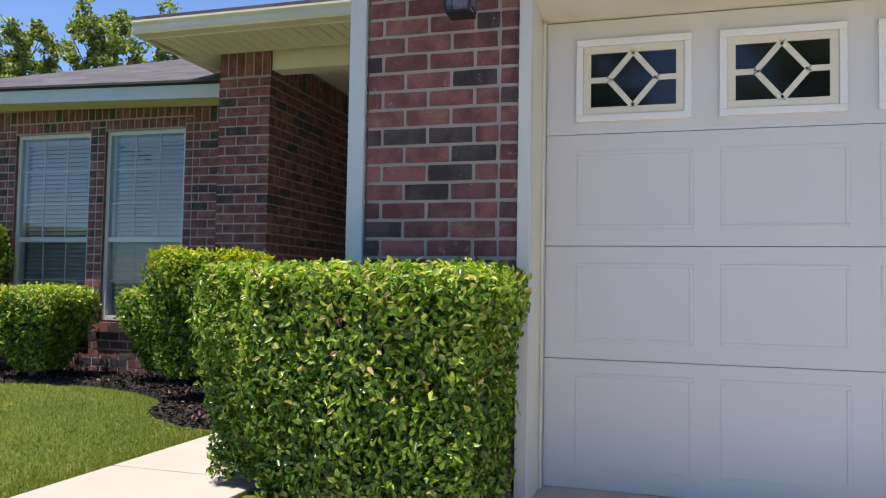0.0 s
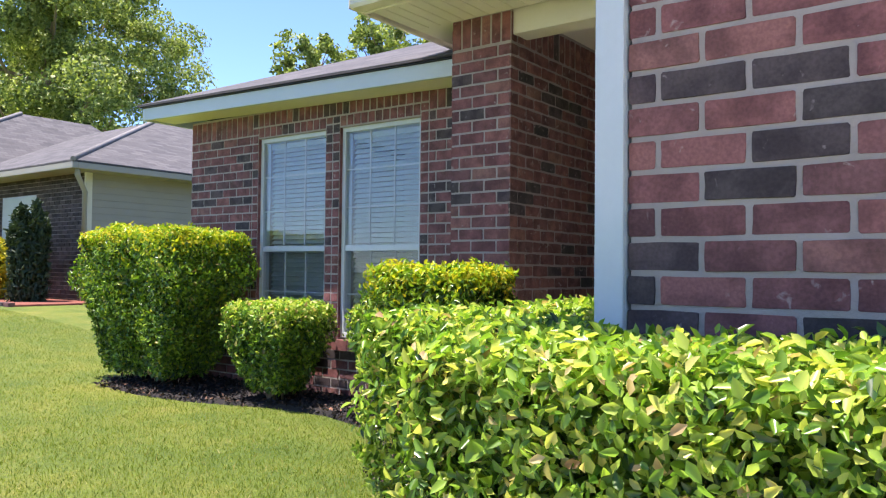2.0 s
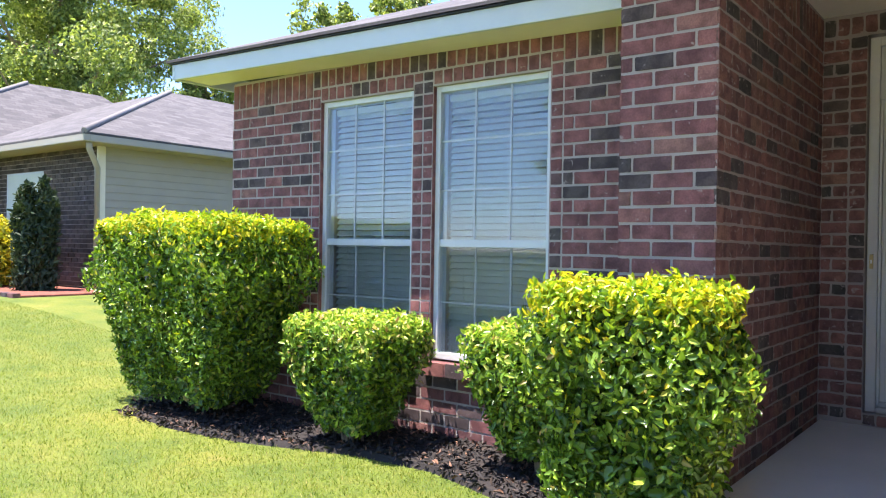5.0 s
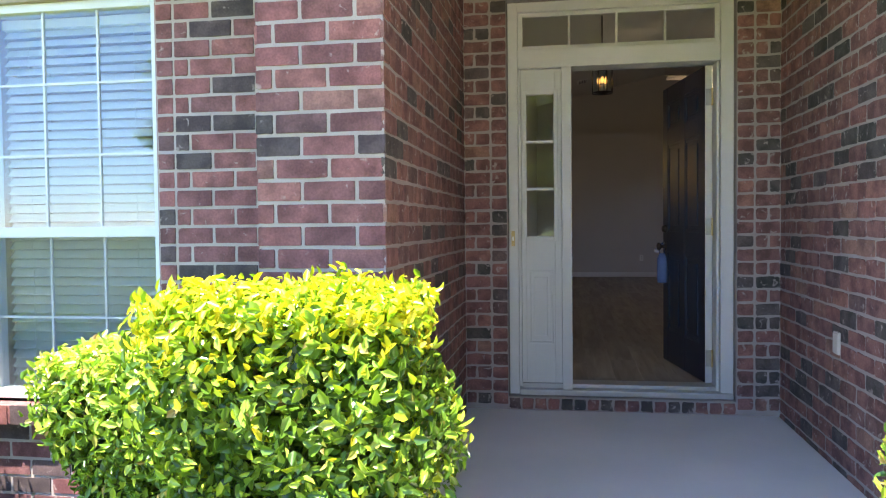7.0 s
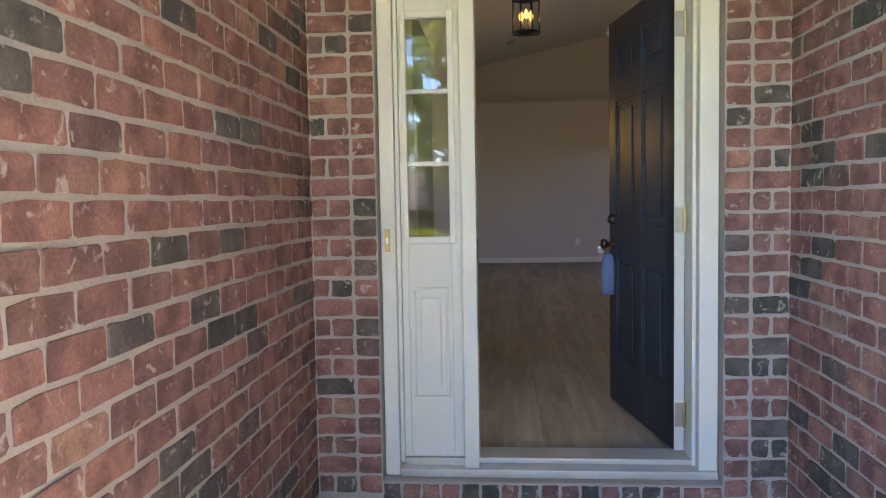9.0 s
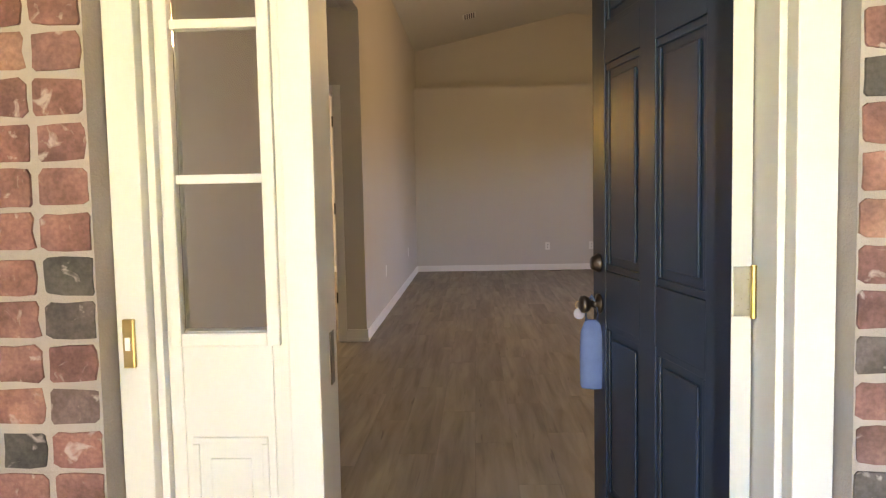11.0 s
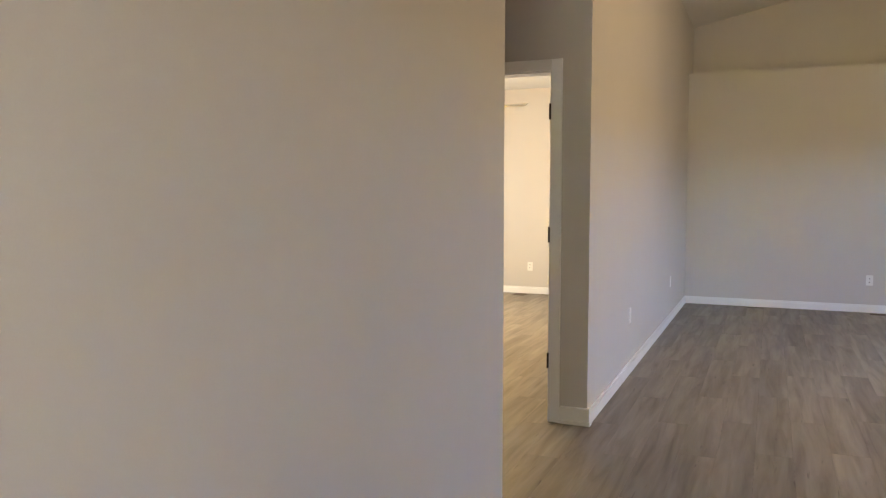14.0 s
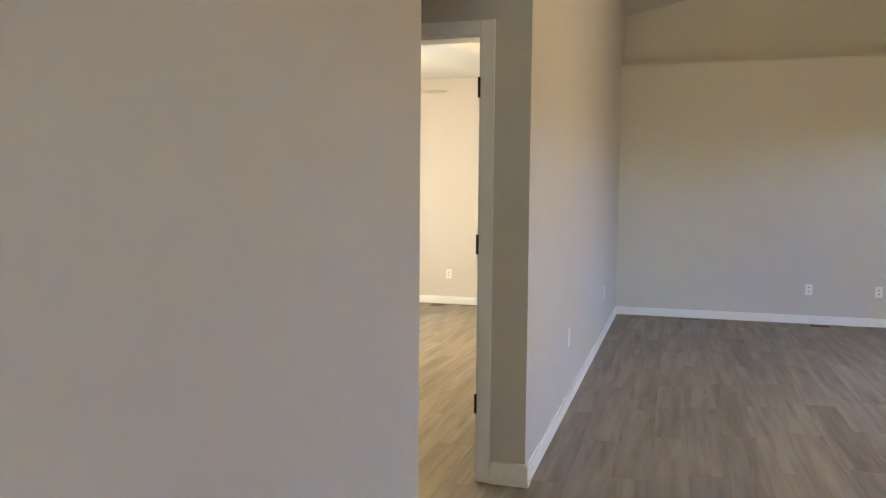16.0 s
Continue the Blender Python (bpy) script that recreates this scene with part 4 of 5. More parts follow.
def door_unit():
    ob = struct(new("door_1"), "white front door frame with sidelight and transom", "door frame")
    y0, y1 = Y_F, 7.735
    link("casing", boxes((-2.196, -2.135, y0, y1, 0.085, 2.562), bevel=0.004), WHITE, ob)
    link("casing", boxes((-0.905, -0.829, y0, y1, 0.085, 2.562), bevel=0.004), WHITE, ob)
    link("casing_bead", boxes((-0.922, -0.906, y0 + 0.045, y1, 0.12, 2.165), bevel=0.003), WHITE, ob)
    link("casing_bead", boxes((-2.134, -2.118, y0 + 0.03, y1, 0.13, 2.165), bevel=0.003), WHITE, ob)
    link("head_casing", boxes((-2.134, -0.906, y0, y1, 2.502, 2.562), bevel=0.004), WHITE, ob)
    link("transom_bar", boxes((-2.134, -0.906, y0, y1, 2.152, 2.268), bevel=0.004), WHITE, ob)
    link("mullion", boxes((-1.862, -1.800, y0, y1, 0.085, 2.151), bevel=0.004), WHITE, ob)
    link("threshold", boxes((-2.13, -0.83, y0 - 0.02, y1 + 0.03, 0.083, 0.118), (-2.13, -0.83, y0 + 0.06, y1 + 0.03, 0.118, 0.142), bevel=0.006), SILL, ob, "worn metal threshold sill")
    # transom lites
    tr = link("transom_sash", boxes((-2.134, -2.105, y0 + 0.03, y0 + 0.07, 2.268, 2.502), (-0.935, -0.906, y0 + 0.03, y0 + 0.07, 2.268, 2.502), (-2.105, -0.935, y0 + 0.03, y0 + 0.07, 2.476, 2.502),
                                    (-2.105, -0.935, y0 + 0.03, y0 + 0.07, 2.268, 2.294), bevel=0.003), WHITE, ob)
    step = (2.105 - 0.935) / 4
    for k in range(4):
        a = -2.105 + k * step
        g = link("pane", boxes((a + 0.007, a + step - 0.007, y0 + 0.048, y0 + 0.052, 2.29, 2.48)), GLASS, tr)
        g.visible_shadow = False
        if k:
            link("muntin", boxes((a - 0.007, a + 0.007, y0 + 0.034, y0 + 0.066, 2.294, 2.476), bevel=0.002), WHITE, tr)
    # sidelight panel
    x0, x1 = -2.117, -1.863
    sd = link("sidelight_panel", boxes((x0, -2.088, y0 + 0.05, y0 + 0.095, 0.15, 2.15), (-1.905, x1, y0 + 0.05, y0 + 0.095, 0.15, 2.15), (-2.088, -1.905, y0 + 0.05, y0 + 0.095, 0.15, 1.09),
                                       (-2.088, -1.905, y0 + 0.05, y0 + 0.095, 1.99, 2.15), bevel=0.003), WHITE, ob)
    link("glazing_bead", boxes((-2.108, -2.084, y0 + 0.036, y0 + 0.06, 1.06, 2.02), (-1.912, -1.886, y0 + 0.036, y0 + 0.06, 1.06, 2.02), (-2.084, -1.912, y0 + 0.036, y0 + 0.06, 1.06, 1.088),
                               (-2.084, -1.912, y0 + 0.036, y0 + 0.06, 1.992, 2.02), bevel=0.004), WHITE, sd)
    for k in range(3):
        za = 1.092 + k * 0.30
        g = link("pane", boxes((-2.086, -1.910, y0 + 0.066, y0 + 0.070, za + 0.002, za + 0.296)), GLASS, sd)
        g.visible_shadow = False
        if k:
            link("muntin", boxes((-2.0845, -1.9115, y0 + 0.046, y0 + 0.078, za - 0.009, za + 0.009), bevel=0.002), WHITE, sd)
    bm = bmesh.new()
    for r in ((-2.075, -1.92, 0.40, 0.414), (-2.075, -1.92, 0.86, 0.874), (-2.075, -2.061, 0.414, 0.86), (-1.934, -1.92, 0.414, 0.86)):
        box(bm, r[0], r[1], y0 + 0.044, y0 + 0.055, r[2], r[3], 0.003)
    box(bm, -2.04, -1.955, y0 + 0.045, y0 + 0.055, 0.45, 0.83, 0.004)
    link("moulded_panel", bm, WHITE, sd)
    link("sidelight_sill", boxes((x0, x1, y0 + 0.03, y0 + 0.09, 0.119, 0.149), bevel=0.003), SILL, ob)
    # strike plate on the mullion face
    link("strike_plate", boxes((-1.800, -1.7975, y0 + 0.10, y0 + 0.135, 0.965, 1.075), bevel=0.0005), BRONZE, ob, "dark metal strike plate")
    for z in (0.305, 1.14, 1.955):
        hg = link("hinge", boxes((-0.966, -0.9255, 7.7125, 7.7165, z - 0.052, z + 0.052), bevel=0.001), STEEL, ob, "dull metal butt hinge")
        cyl_bm = cyl(bmesh.new(), (-0.9275, 7.706, z - 0.055), (-0.9275, 7.706, z + 0.055), 0.0065, seg=10)
        link("knuckle", cyl_bm, BRASS, hg)
    return ob


door_unit()


def front_door():
    ob = root("front_door", "black six-panel front door standing wide open", "door")
    W, T, H = 0.905, 0.044, 2.005
    link("leaf_core", boxes((0.11, W - 0.11, -0.010, 0.010, 0.01, H - 0.01)), DOORB, ob)
    cols = [(0.0, 0.115), (0.40, 0.505), (W - 0.115, W)]
    rows = [(0.0, 0.235), (0.795, 0.955), (1.585, 1.69), (H - 0.115, H)]
    for a, b in cols:
        link("stile", boxes((a, b, -T / 2, T / 2, 0.0, H), bevel=0.002), DOORB, ob)
    for a, b in rows:
        for (_, c), (d, _) in zip(cols, cols[1:]):
            link("rail", boxes((c + 0.0005, d - 0.0005, -T / 2 + 0.0005, T / 2 - 0.0005, a, b), bevel=0.002), DOORB, ob)
    for (_, c), (d, _) in zip(cols, cols[1:]):
        for (_, e), (f, _) in zip(rows, rows[1:]):
            for s in (-1, 1):
                bm = bmesh.new()
                y = s * 0.010
                t = 0.022
                for r in ((c, d, e, e + t), (c, d, f - t, f), (c, c + t, e + t, f - t), (d - t, d, e + t, f - t)):
                    box(bm, r[0] + 0.0008, r[1] - 0.0008, min(y, y + s * 0.0075), max(y, y + s * 0.0075), r[2] + 0.0008, r[3] - 0.0008, 0.003)
                box(bm, c + 0.045, d - 0.045, min(y, y + s * 0.009), max(y, y + s * 0.009), e + 0.045, f - 0.045, 0.006)
                link("panel", bm, DOORB, ob)
    link("hinge_edge", boxes((-0.003, -0.0005, -T / 2, T / 2, 0.0, H)), WHITE, ob, "white painted hinge edge")
    kx = W - 0.062
    for s in (-1, 1):
        m = Matrix.Translation((kx, s * T / 2, 0.975)) @ Matrix.Rotation(radians(-90 * s), 4, "X")
        link("deadbolt", lathe(bmesh.new(), [(0.031, 0.0), (0.031, 0.006), (0.026, 0.014), (0.020, 0.024), (0.018, 0.026)], m), STEEL if s < 0 else BRONZE, ob, "round metal deadbolt")
        m = Matrix.Translation((kx, s * T / 2, 0.845)) @ Matrix.Rotation(radians(-90 * s), 4, "X")
        kn = link("knob", lathe(bmesh.new(), [(0.033, 0.0), (0.033, 0.006), (0.014, 0.012), (0.012, 0.03), (0.024, 0.038), (0.029, 0.05), (0.026, 0.062), (0.014, 0.067)], m), BRONZE, ob, "dark bronze door knob")
    link("latch_plate", boxes((W, W + 0.0015, -0.012, 0.012, 0.82, 0.87)), BRASS, ob)
    hx, hy = -0.948, 7.722
    fx, fy = -1.098, 8.61
    ob.matrix_world = Matrix.Translation((hx, hy, 0.148)) @ Matrix.Rotation(math.atan2(fy - hy, fx - hx), 4, "Z")
    return ob, kx, T


DOOR, KX, DT = front_door()


def door_hanger():
    ob = root("door_hanger", "blue fabric lock cover hanging from the door knob", "lock cover")
    bm = lathe(bmesh.new(), [(0.034, -0.21), (0.038, -0.20), (0.039, -0.10), (0.036, -0.03), (0.024, 0.0), (0.016, 0.01)], Matrix.Diagonal((1.0, 0.62, 1, 1)), 18)
    link("pouch", bm, HANGER, ob)
    link("loop", tube(bmesh.new(), [(-0.016, 0, 0.0), (-0.021, 0, 0.05), (0.0, 0, 0.085), (0.021, 0, 0.05), (0.016, 0, 0.0)], [0.007] * 5, 8), HANGER, ob)
    ob.matrix_world = DOOR.matrix_world @ Matrix.Translation((KX, DT / 2 + 0.026, 0.785)) @ Matrix.Rotation(radians(70), 4, "Z")
    tg = root("key_tag", "pale round paper key tag on a wire ring", "key tag")
    m = Matrix.Rotation(radians(90), 4, "X")
    link("disc", lathe(bmesh.new(), [(0.0175, -0.001), (0.018, 0.0), (0.0175, 0.001)], m, 24), TAG, tg)
    link("ring", tube(bmesh.new(), [(0.012 * math.cos(a), 0, 0.028 + 0.012 * math.sin(a)) for a in np.linspace(0, 6.2, 14)], [0.0009] * 14, 5), BRASS, tg)
    tg.matrix_world = Matrix.Translation(DOOR.matrix_world @ Vector((KX + 0.004, DT / 2 + 0.066, 0.815)))
    return ob


door_hanger()


def small_box(name, label, cat, x0, x1, y0, y1, z0, z1, material, extra=None, group=""):
    ob = root(name, label, cat, group)
    link("plate", boxes((x0, x1, y0, y1, z0, z1), bevel=0.002), material, ob)
    for nm, r, mt in extra or ():
        link(nm, boxes(r), mt, ob)
    return ob


small_box("doorbell", "small brass doorbell button on the white frame", "doorbell", -2.180, -2.158, Y_F - 0.012, Y_F - 0.0005, 1.03, 1.125, BRASS, [("button", (-2.174, -2.164, Y_F - 0.016, Y_F - 0.0115, 1.065, 1.09), PLASTIC)])
small_box("porch_outlet", "weathered white outlet cover on the brick", "outlet", XR - 0.012, XR - 0.002, 6.445, 6.515, 0.545, 0.650, WEATHER, [("flap", (XR - 0.017, XR - 0.0115, 6.451, 6.509, 0.552, 0.643), WEATHER)])

# ---- interior ----
FZ = 0.14
HZ = 2.83
floor_ob = struct(link("floor", boxes((-6.4, 2.5, 7.75, 18.2, -0.1, FZ - 0.006)), mat("underlay", (0.12, 0.09, 0.07), (0.14, 0.11, 0.085), 0.9)), "greige wood-look plank floor", "floor")
LW = -2.435
struct(link("wall_foyer_west", boxes((LW - 0.12, LW, 7.74, 10.88, FZ - 0.01, 3.53)), WALLP), "greige painted foyer wall", "wall")
struct(link("wall_hall_south", boxes((-6.4, LW - 0.12, 10.76, 10.88, FZ - 0.01, HZ)), WALLP), "greige painted hall wall", "wall")
WCX, WCY = -2.415, 12.338
DX0, DX1, DZ1 = -3.42, -2.648, 2.150
struct(link("wall_bedroom_south", boxes((-6.4, DX0 - 0.02, WCY, WCY + 0.115, FZ - 0.01, 2.86), (DX1 + 0.02, WCX, WCY, WCY + 0.115, FZ - 0.01, 3.53), (DX0 - 0.02, DX1 + 0.02, WCY, WCY + 0.115, DZ1 + 0.02, 2.86)), WALLP), "greige wall with the bedroom doorway", "wall")
struct(link("wall_living_west", boxes((WCX - 0.12, WCX, WCY + 0.115, 18.25, FZ - 0.01, 3.53)), WALLP), "greige painted living room side wall", "wall")
struct(link("wall_living_north", boxes((WCX, 2.5, 17.738, 18.15, FZ - 0.01, 2.885)), WALLP), "greige painted end wall with a plant ledge", "wall")
struct(link("wall_living_north_upper", boxes((WCX, 2.5, 18.15, 18.25, FZ, 4.05)), WALLP), "greige painted wall above the ledge", "wall")
struct(link("wall_bedroom_north", boxes((-6.4, WCX - 0.12, 17.87, 18.0, FZ - 0.01, HZ)), WALLP), "greige painted bedroom wall", "wall")
# The west wall and its window opening are unseen and assumed.
struct(link("wall_bedroom_west", boxes((-6.42, -6.3, 10.88, 14.7, FZ - 0.01, HZ), (-6.42, -6.3, 16.5, 17.87, FZ - 0.01, HZ), (-6.42, -6.3, 14.7, 16.5, FZ - 0.01, 0.85), (-6.42, -6.3, 14.7, 16.5, 2.2, HZ)), WALLP), "unseen bedroom wall with an assumed window opening", "wall")
struct(link("wall_foyer_east", boxes((-0.42, -0.30, 7.80, 9.9, FZ - 0.01, 3.95), (-0.30, 2.5, 9.78, 9.9, FZ - 0.01, 4.05)), WALLP), "greige painted foyer wall", "wall")
# Wall is unseen; its opening is made up to go with the east fill.
struct(link("wall_living_east", boxes((2.38, 2.5, 9.9, 12.6, FZ - 0.01, 4.0), (2.38, 2.5, 15.4, 18.15, FZ - 0.01, 4.0), (2.38, 2.5, 12.6, 15.4, FZ - 0.01, 0.8), (2.38, 2.5, 12.6, 15.4, 2.4, 4.0)), WALLP), "unseen living room wall with an added window opening", "wall")
struct(link("wall_foyer_south", boxes((LW, OX0 - 0.0, 7.742, 7.78, FZ, 3.6), (OX1, -0.42, 7.742, 7.78, FZ, 3.85), (OX0, OX1, 7.742, 7.78, OZ1, 3.75)), WALLP), "greige wall inside the front door", "wall")


def sloped_ceiling():
    bm = bmesh.new()
    def z(x):
        return 3.50 + 0.215 * (x - WCX)
    pts = [(-2.60, z(-2.60)), (0.0, z(0.0)), (2.6, z(0.0) - 0.55)]
    rows = []
    for y in (7.70, 18.3):
        rows.append([bm.verts.new((x, y, h)) for x, h in pts] + [bm.verts.new((x, y, h + 0.06)) for x, h in reversed(pts)])
    n = len(rows[0])
    for k in range(n):
        bm.faces.new((rows[0][k], rows[0][(k + 1) % n], rows[1][(k + 1) % n], rows[1][k]))
    bm.faces.new(rows[0][::-1])
    bm.faces.new(rows[1])
    bmesh.ops.recalc_face_normals(bm, faces=bm.faces)
    return struct(link("ceiling", bm, CEILP), "white vaulted ceiling", "ceiling")


sloped_ceiling()
struct(link("ceiling_hall", boxes((-6.4, WCX - 0.02, 10.88, 18.0, HZ, HZ + 0.02)), CEILP), "white flat ceiling of hall and bedroom", "ceiling")
struct(link("wall_hall_header", boxes((WCX - 0.12, WCX, 10.88, WCY, HZ - 0.02, 3.53)), WALLP), "greige header above the hall opening", "wall")


def baseboard(name, x0, x1, y0, y1, side):
    """A stepped moulding along a wall; side is the way in which it stands off."""
    t, t2 = 0.014, 0.008
    d = {"E": (1, 0), "W": (-1, 0), "S": (0, -1), "N": (0, 1)}[side]
    bm = bmesh.new()
    for th, za, zb in ((t, FZ - 0.002, FZ + 0.068), (t2, FZ + 0.068, FZ + 0.088)):
        a0, a1 = (x0, x0 + d[0] * th) if d[0] else (x0, x1)
        b0, b1 = (y0, y0 + d[1] * th) if d[1] else (y0, y1)
        box(bm, min(a0, a1), max(a0, a1), min(b0, b1), max(b0, b1), za, zb, 0.002)
    return struct(link(name, bm, BASEB), "white moulded baseboard", "baseboard")


baseboard("baseboard_1", LW, LW, 7.80, 10.88, "E")
baseboard("baseboard_2", WCX, WCX, WCY - 0.013, 17.738, "E")
baseboard("baseboard_3", WCX, 2.38, 17.738, 17.738, "S")
baseboard("baseboard_4", -2.612, WCX + 0.013, WCY, WCY, "S")
baseboard("baseboard_5", -6.3, -2.54, 17.87, 17.87, "S")
baseboard("baseboard_6", -6.3, LW - 0.0, 10.88, 10.88, "N")

link("corner_block", boxes((WCX - 0.165, WCX + 0.020, WCY - 0.024, WCY + 0.04, FZ - 0.002, FZ + 0.022), (WCX - 0.155, WCX + 0.016, WCY - 0.018, WCY + 0.03, FZ + 0.022, FZ + 0.10), bevel=0.003), BASEB, bpy.data.objects["baseboard_4"])

door2 = struct(new("door_2"), "white bedroom door casing with a hinged jamb", "door frame")
link("casing", boxes((DX1 + 0.008, DX1 + 0.072, WCY - 0.016, WCY - 0.001, FZ, DZ1 + 0.072), bevel=0.004), BASEB, door2)
link("casing", boxes((DX0 - 0.072, DX0 - 0.008, WCY - 0.016, WCY - 0.001, FZ, DZ1 + 0.072), bevel=0.004), BASEB, door2)
link("head_casing", boxes((DX0 - 0.008, DX1 + 0.008, WCY - 0.016, WCY - 0.001, DZ1 + 0.008, DZ1 + 0.072), bevel=0.004), BASEB, door2)
jamb = link("jamb", boxes((DX1, DX1 + 0.018, WCY - 0.002, WCY + 0.117, FZ, DZ1 + 0.018), bevel=0.002), BASEB, door2)
link("jamb", boxes((DX0 - 0.018, DX0, WCY - 0.002, WCY + 0.117, FZ, DZ1 + 0.018), bevel=0.002), BASEB, door2)
link("head_jamb", boxes((DX0, DX1, WCY - 0.002, WCY + 0.117, DZ1, DZ1 + 0.018), bevel=0.002), BASEB, door2)
link("door_stop", boxes((DX1 - 0.006, DX1, WCY + 0.03, WCY + 0.06, FZ, DZ1 - 0.001), bevel=0.002), BASEB, door2)
for z in (0.50, 1.23, 1.93):
    link("hinge", boxes((DX1 - 0.006, DX1 + 0.006, WCY - 0.010, WCY - 0.0022, z - 0.045, z + 0.045), bevel=0.002), BRONZE, jamb, "dark bronze hinge leaf")


def wall_outlet(label, x, y, z, side):
    ob = root("outlet", label, "outlet", "wall outlets")
    if side == "S":
        link("plate", boxes((x - 0.035, x + 0.035, y - 0.006, y - 0.0005, z - 0.057, z + 0.057), bevel=0.002), PLASTIC, ob)
        for dz in (-0.02, 0.02):
            link("receptacle", boxes((x - 0.015, x + 0.015, y - 0.0075, y - 0.0055, z + dz - 0.013, z + dz + 0.013)), PLASTIC, ob)
            link("slot", boxes((x - 0.006, x + 0.006, y - 0.0082, y - 0.0072, z + dz - 0.005, z + dz + 0.005)), DARKP, ob)
    else:
        link("plate", boxes((x + 0.0005, x + 0.006, y - 0.035, y + 0.035, z - 0.057, z + 0.057), bevel=0.002), PLASTIC, ob)
        for dz in (-0.02, 0.02):
            link("receptacle", boxes((x + 0.0055, x + 0.0075, y - 0.015, y + 0.015, z + dz - 0.013, z + dz + 0.013)), PLASTIC, ob)


wall_outlet("white outlet plate on the end wall", -0.446, 17.738, 0.50, "S")
wall_outlet("white outlet plate on the end wall", 0.206, 17.738, 0.50, "S")
wall_outlet("white outlet plate on the bedroom wall", -4.40, 17.87, 0.50, "S")
wall_outlet("white outlet plate on the side wall", WCX, 16.23, 0.56, "E")
wall_outlet("white outlet plate on the side wall", WCX, 13.75, 0.57, "E")
wall_outlet("white outlet plate on the foyer wall", LW, 9.15, 0.50, "E")


def pendant():
    ob = root("pendant_lantern", "bronze and glass pendant lantern with lit candle bulbs", "pendant lamp")
    c = Vector((-1.54, 9.15, 2.24))
    R = 0.085
    n = 8
    ring = [Vector((c.x + R * math.cos(a), c.y + R * math.sin(a), 0)) for a in np.linspace(0, 2 * math.pi, n, endpoint=False) + 0.39]
    for z in (0.0, 0.20):
        bm = bmesh.new()
        for k in range(n):
            p, q = ring[k], ring[(k + 1) % n]
            tube(bm, [(p.x, p.y, c.z + z), (q.x, q.y, c.z + z)], [0.006, 0.006], 6)
        link("hoop", bm, BRONZE, ob)
    for k in range(n):
        p, q = ring[k], ring[(k + 1) % n]
        link("upright", tube(bmesh.new(), [(p.x, p.y, c.z), (p.x, p.y, c.z + 0.20)], [0.0045, 0.0045], 6), BRONZE, ob)
        d = (q - p)
        m = Matrix.Translation((p + q) / 2 + Vector((0, 0, c.z + 0.10))) @ Matrix.Rotation(math.atan2(d.y, d.x), 4, "Z")
        g = link("glass_pane", box(bmesh.new(), -d.length / 2 + 0.005, d.length / 2 - 0.005, -0.001, 0.001, -0.094, 0.094, 0, m), GLASS, ob)
        g.visible_shadow = False
    link("base_plate", lathe(bmesh.new(), [(0.03, -0.012), (0.05, 0.0), (0.084, 0.004)], Matrix.Translation((c.x, c.y, c.z - 0.004)), 8), BRONZE, ob)
    for k in range(3):
        a = 2.1 * k + 0.5
        x, y = c.x + 0.033 * math.cos(a), c.y + 0.033 * math.sin(a)
        st = link("candle", cyl(bmesh.new(), (x, y, c.z + 0.003), (x, y, c.z + 0.075), 0.009), CREAM, ob)
        link("bulb", lathe(bmesh.new(), [(0.006, 0.0), (0.013, 0.015), (0.015, 0.028), (0.009, 0.045), (0.002, 0.06)], Matrix.Translation((x, y, c.z + 0.075)), 12), BULB, st, "glowing flame-shaped bulb")
    link("crown", lathe(bmesh.new(), [(0.085, 0.0), (0.07, 0.015), (0.03, 0.035), (0.012, 0.06), (0.012, 0.08)], Matrix.Translation((c.x, c.y, c.z + 0.205)), 8), BRONZE, ob)
    link("rod", cyl(bmesh.new(), (c.x, c.y, c.z + 0.28), (c.x, c.y, 3.66), 0.005, seg=8), BRONZE, ob)
    link("canopy", lathe(bmesh.new(), [(0.012, 0.0), (0.05, 0.02), (0.062, 0.05)], Matrix.Translation((c.x, c.y, 3.62)), 20), BRONZE, ob)


pendant()


def ceiling_vent():
    ob = root("ceiling_vent", "dusty white slotted air vent on the vaulted ceiling", "vent")
    x, y = -1.56, 16.6
    m = Matrix.Translation((x, y, 3.50 + 0.215 * (x - WCX) - 0.006)) @ Matrix.Rotation(-math.atan(0.215), 4, "Y")
    link("frame", box(bmesh.new(), -0.09, 0.09, -0.16, 0.16, -0.008, 0.004, 0.002, m), PLASTIC, ob)
    for k in range(5):
        link("slat", box(bmesh.new(), -0.065 + k * 0.03, -0.05 + k * 0.03, -0.14, 0.14, -0.012, -0.0085, 0, m), DARKP, ob)


ceiling_vent()


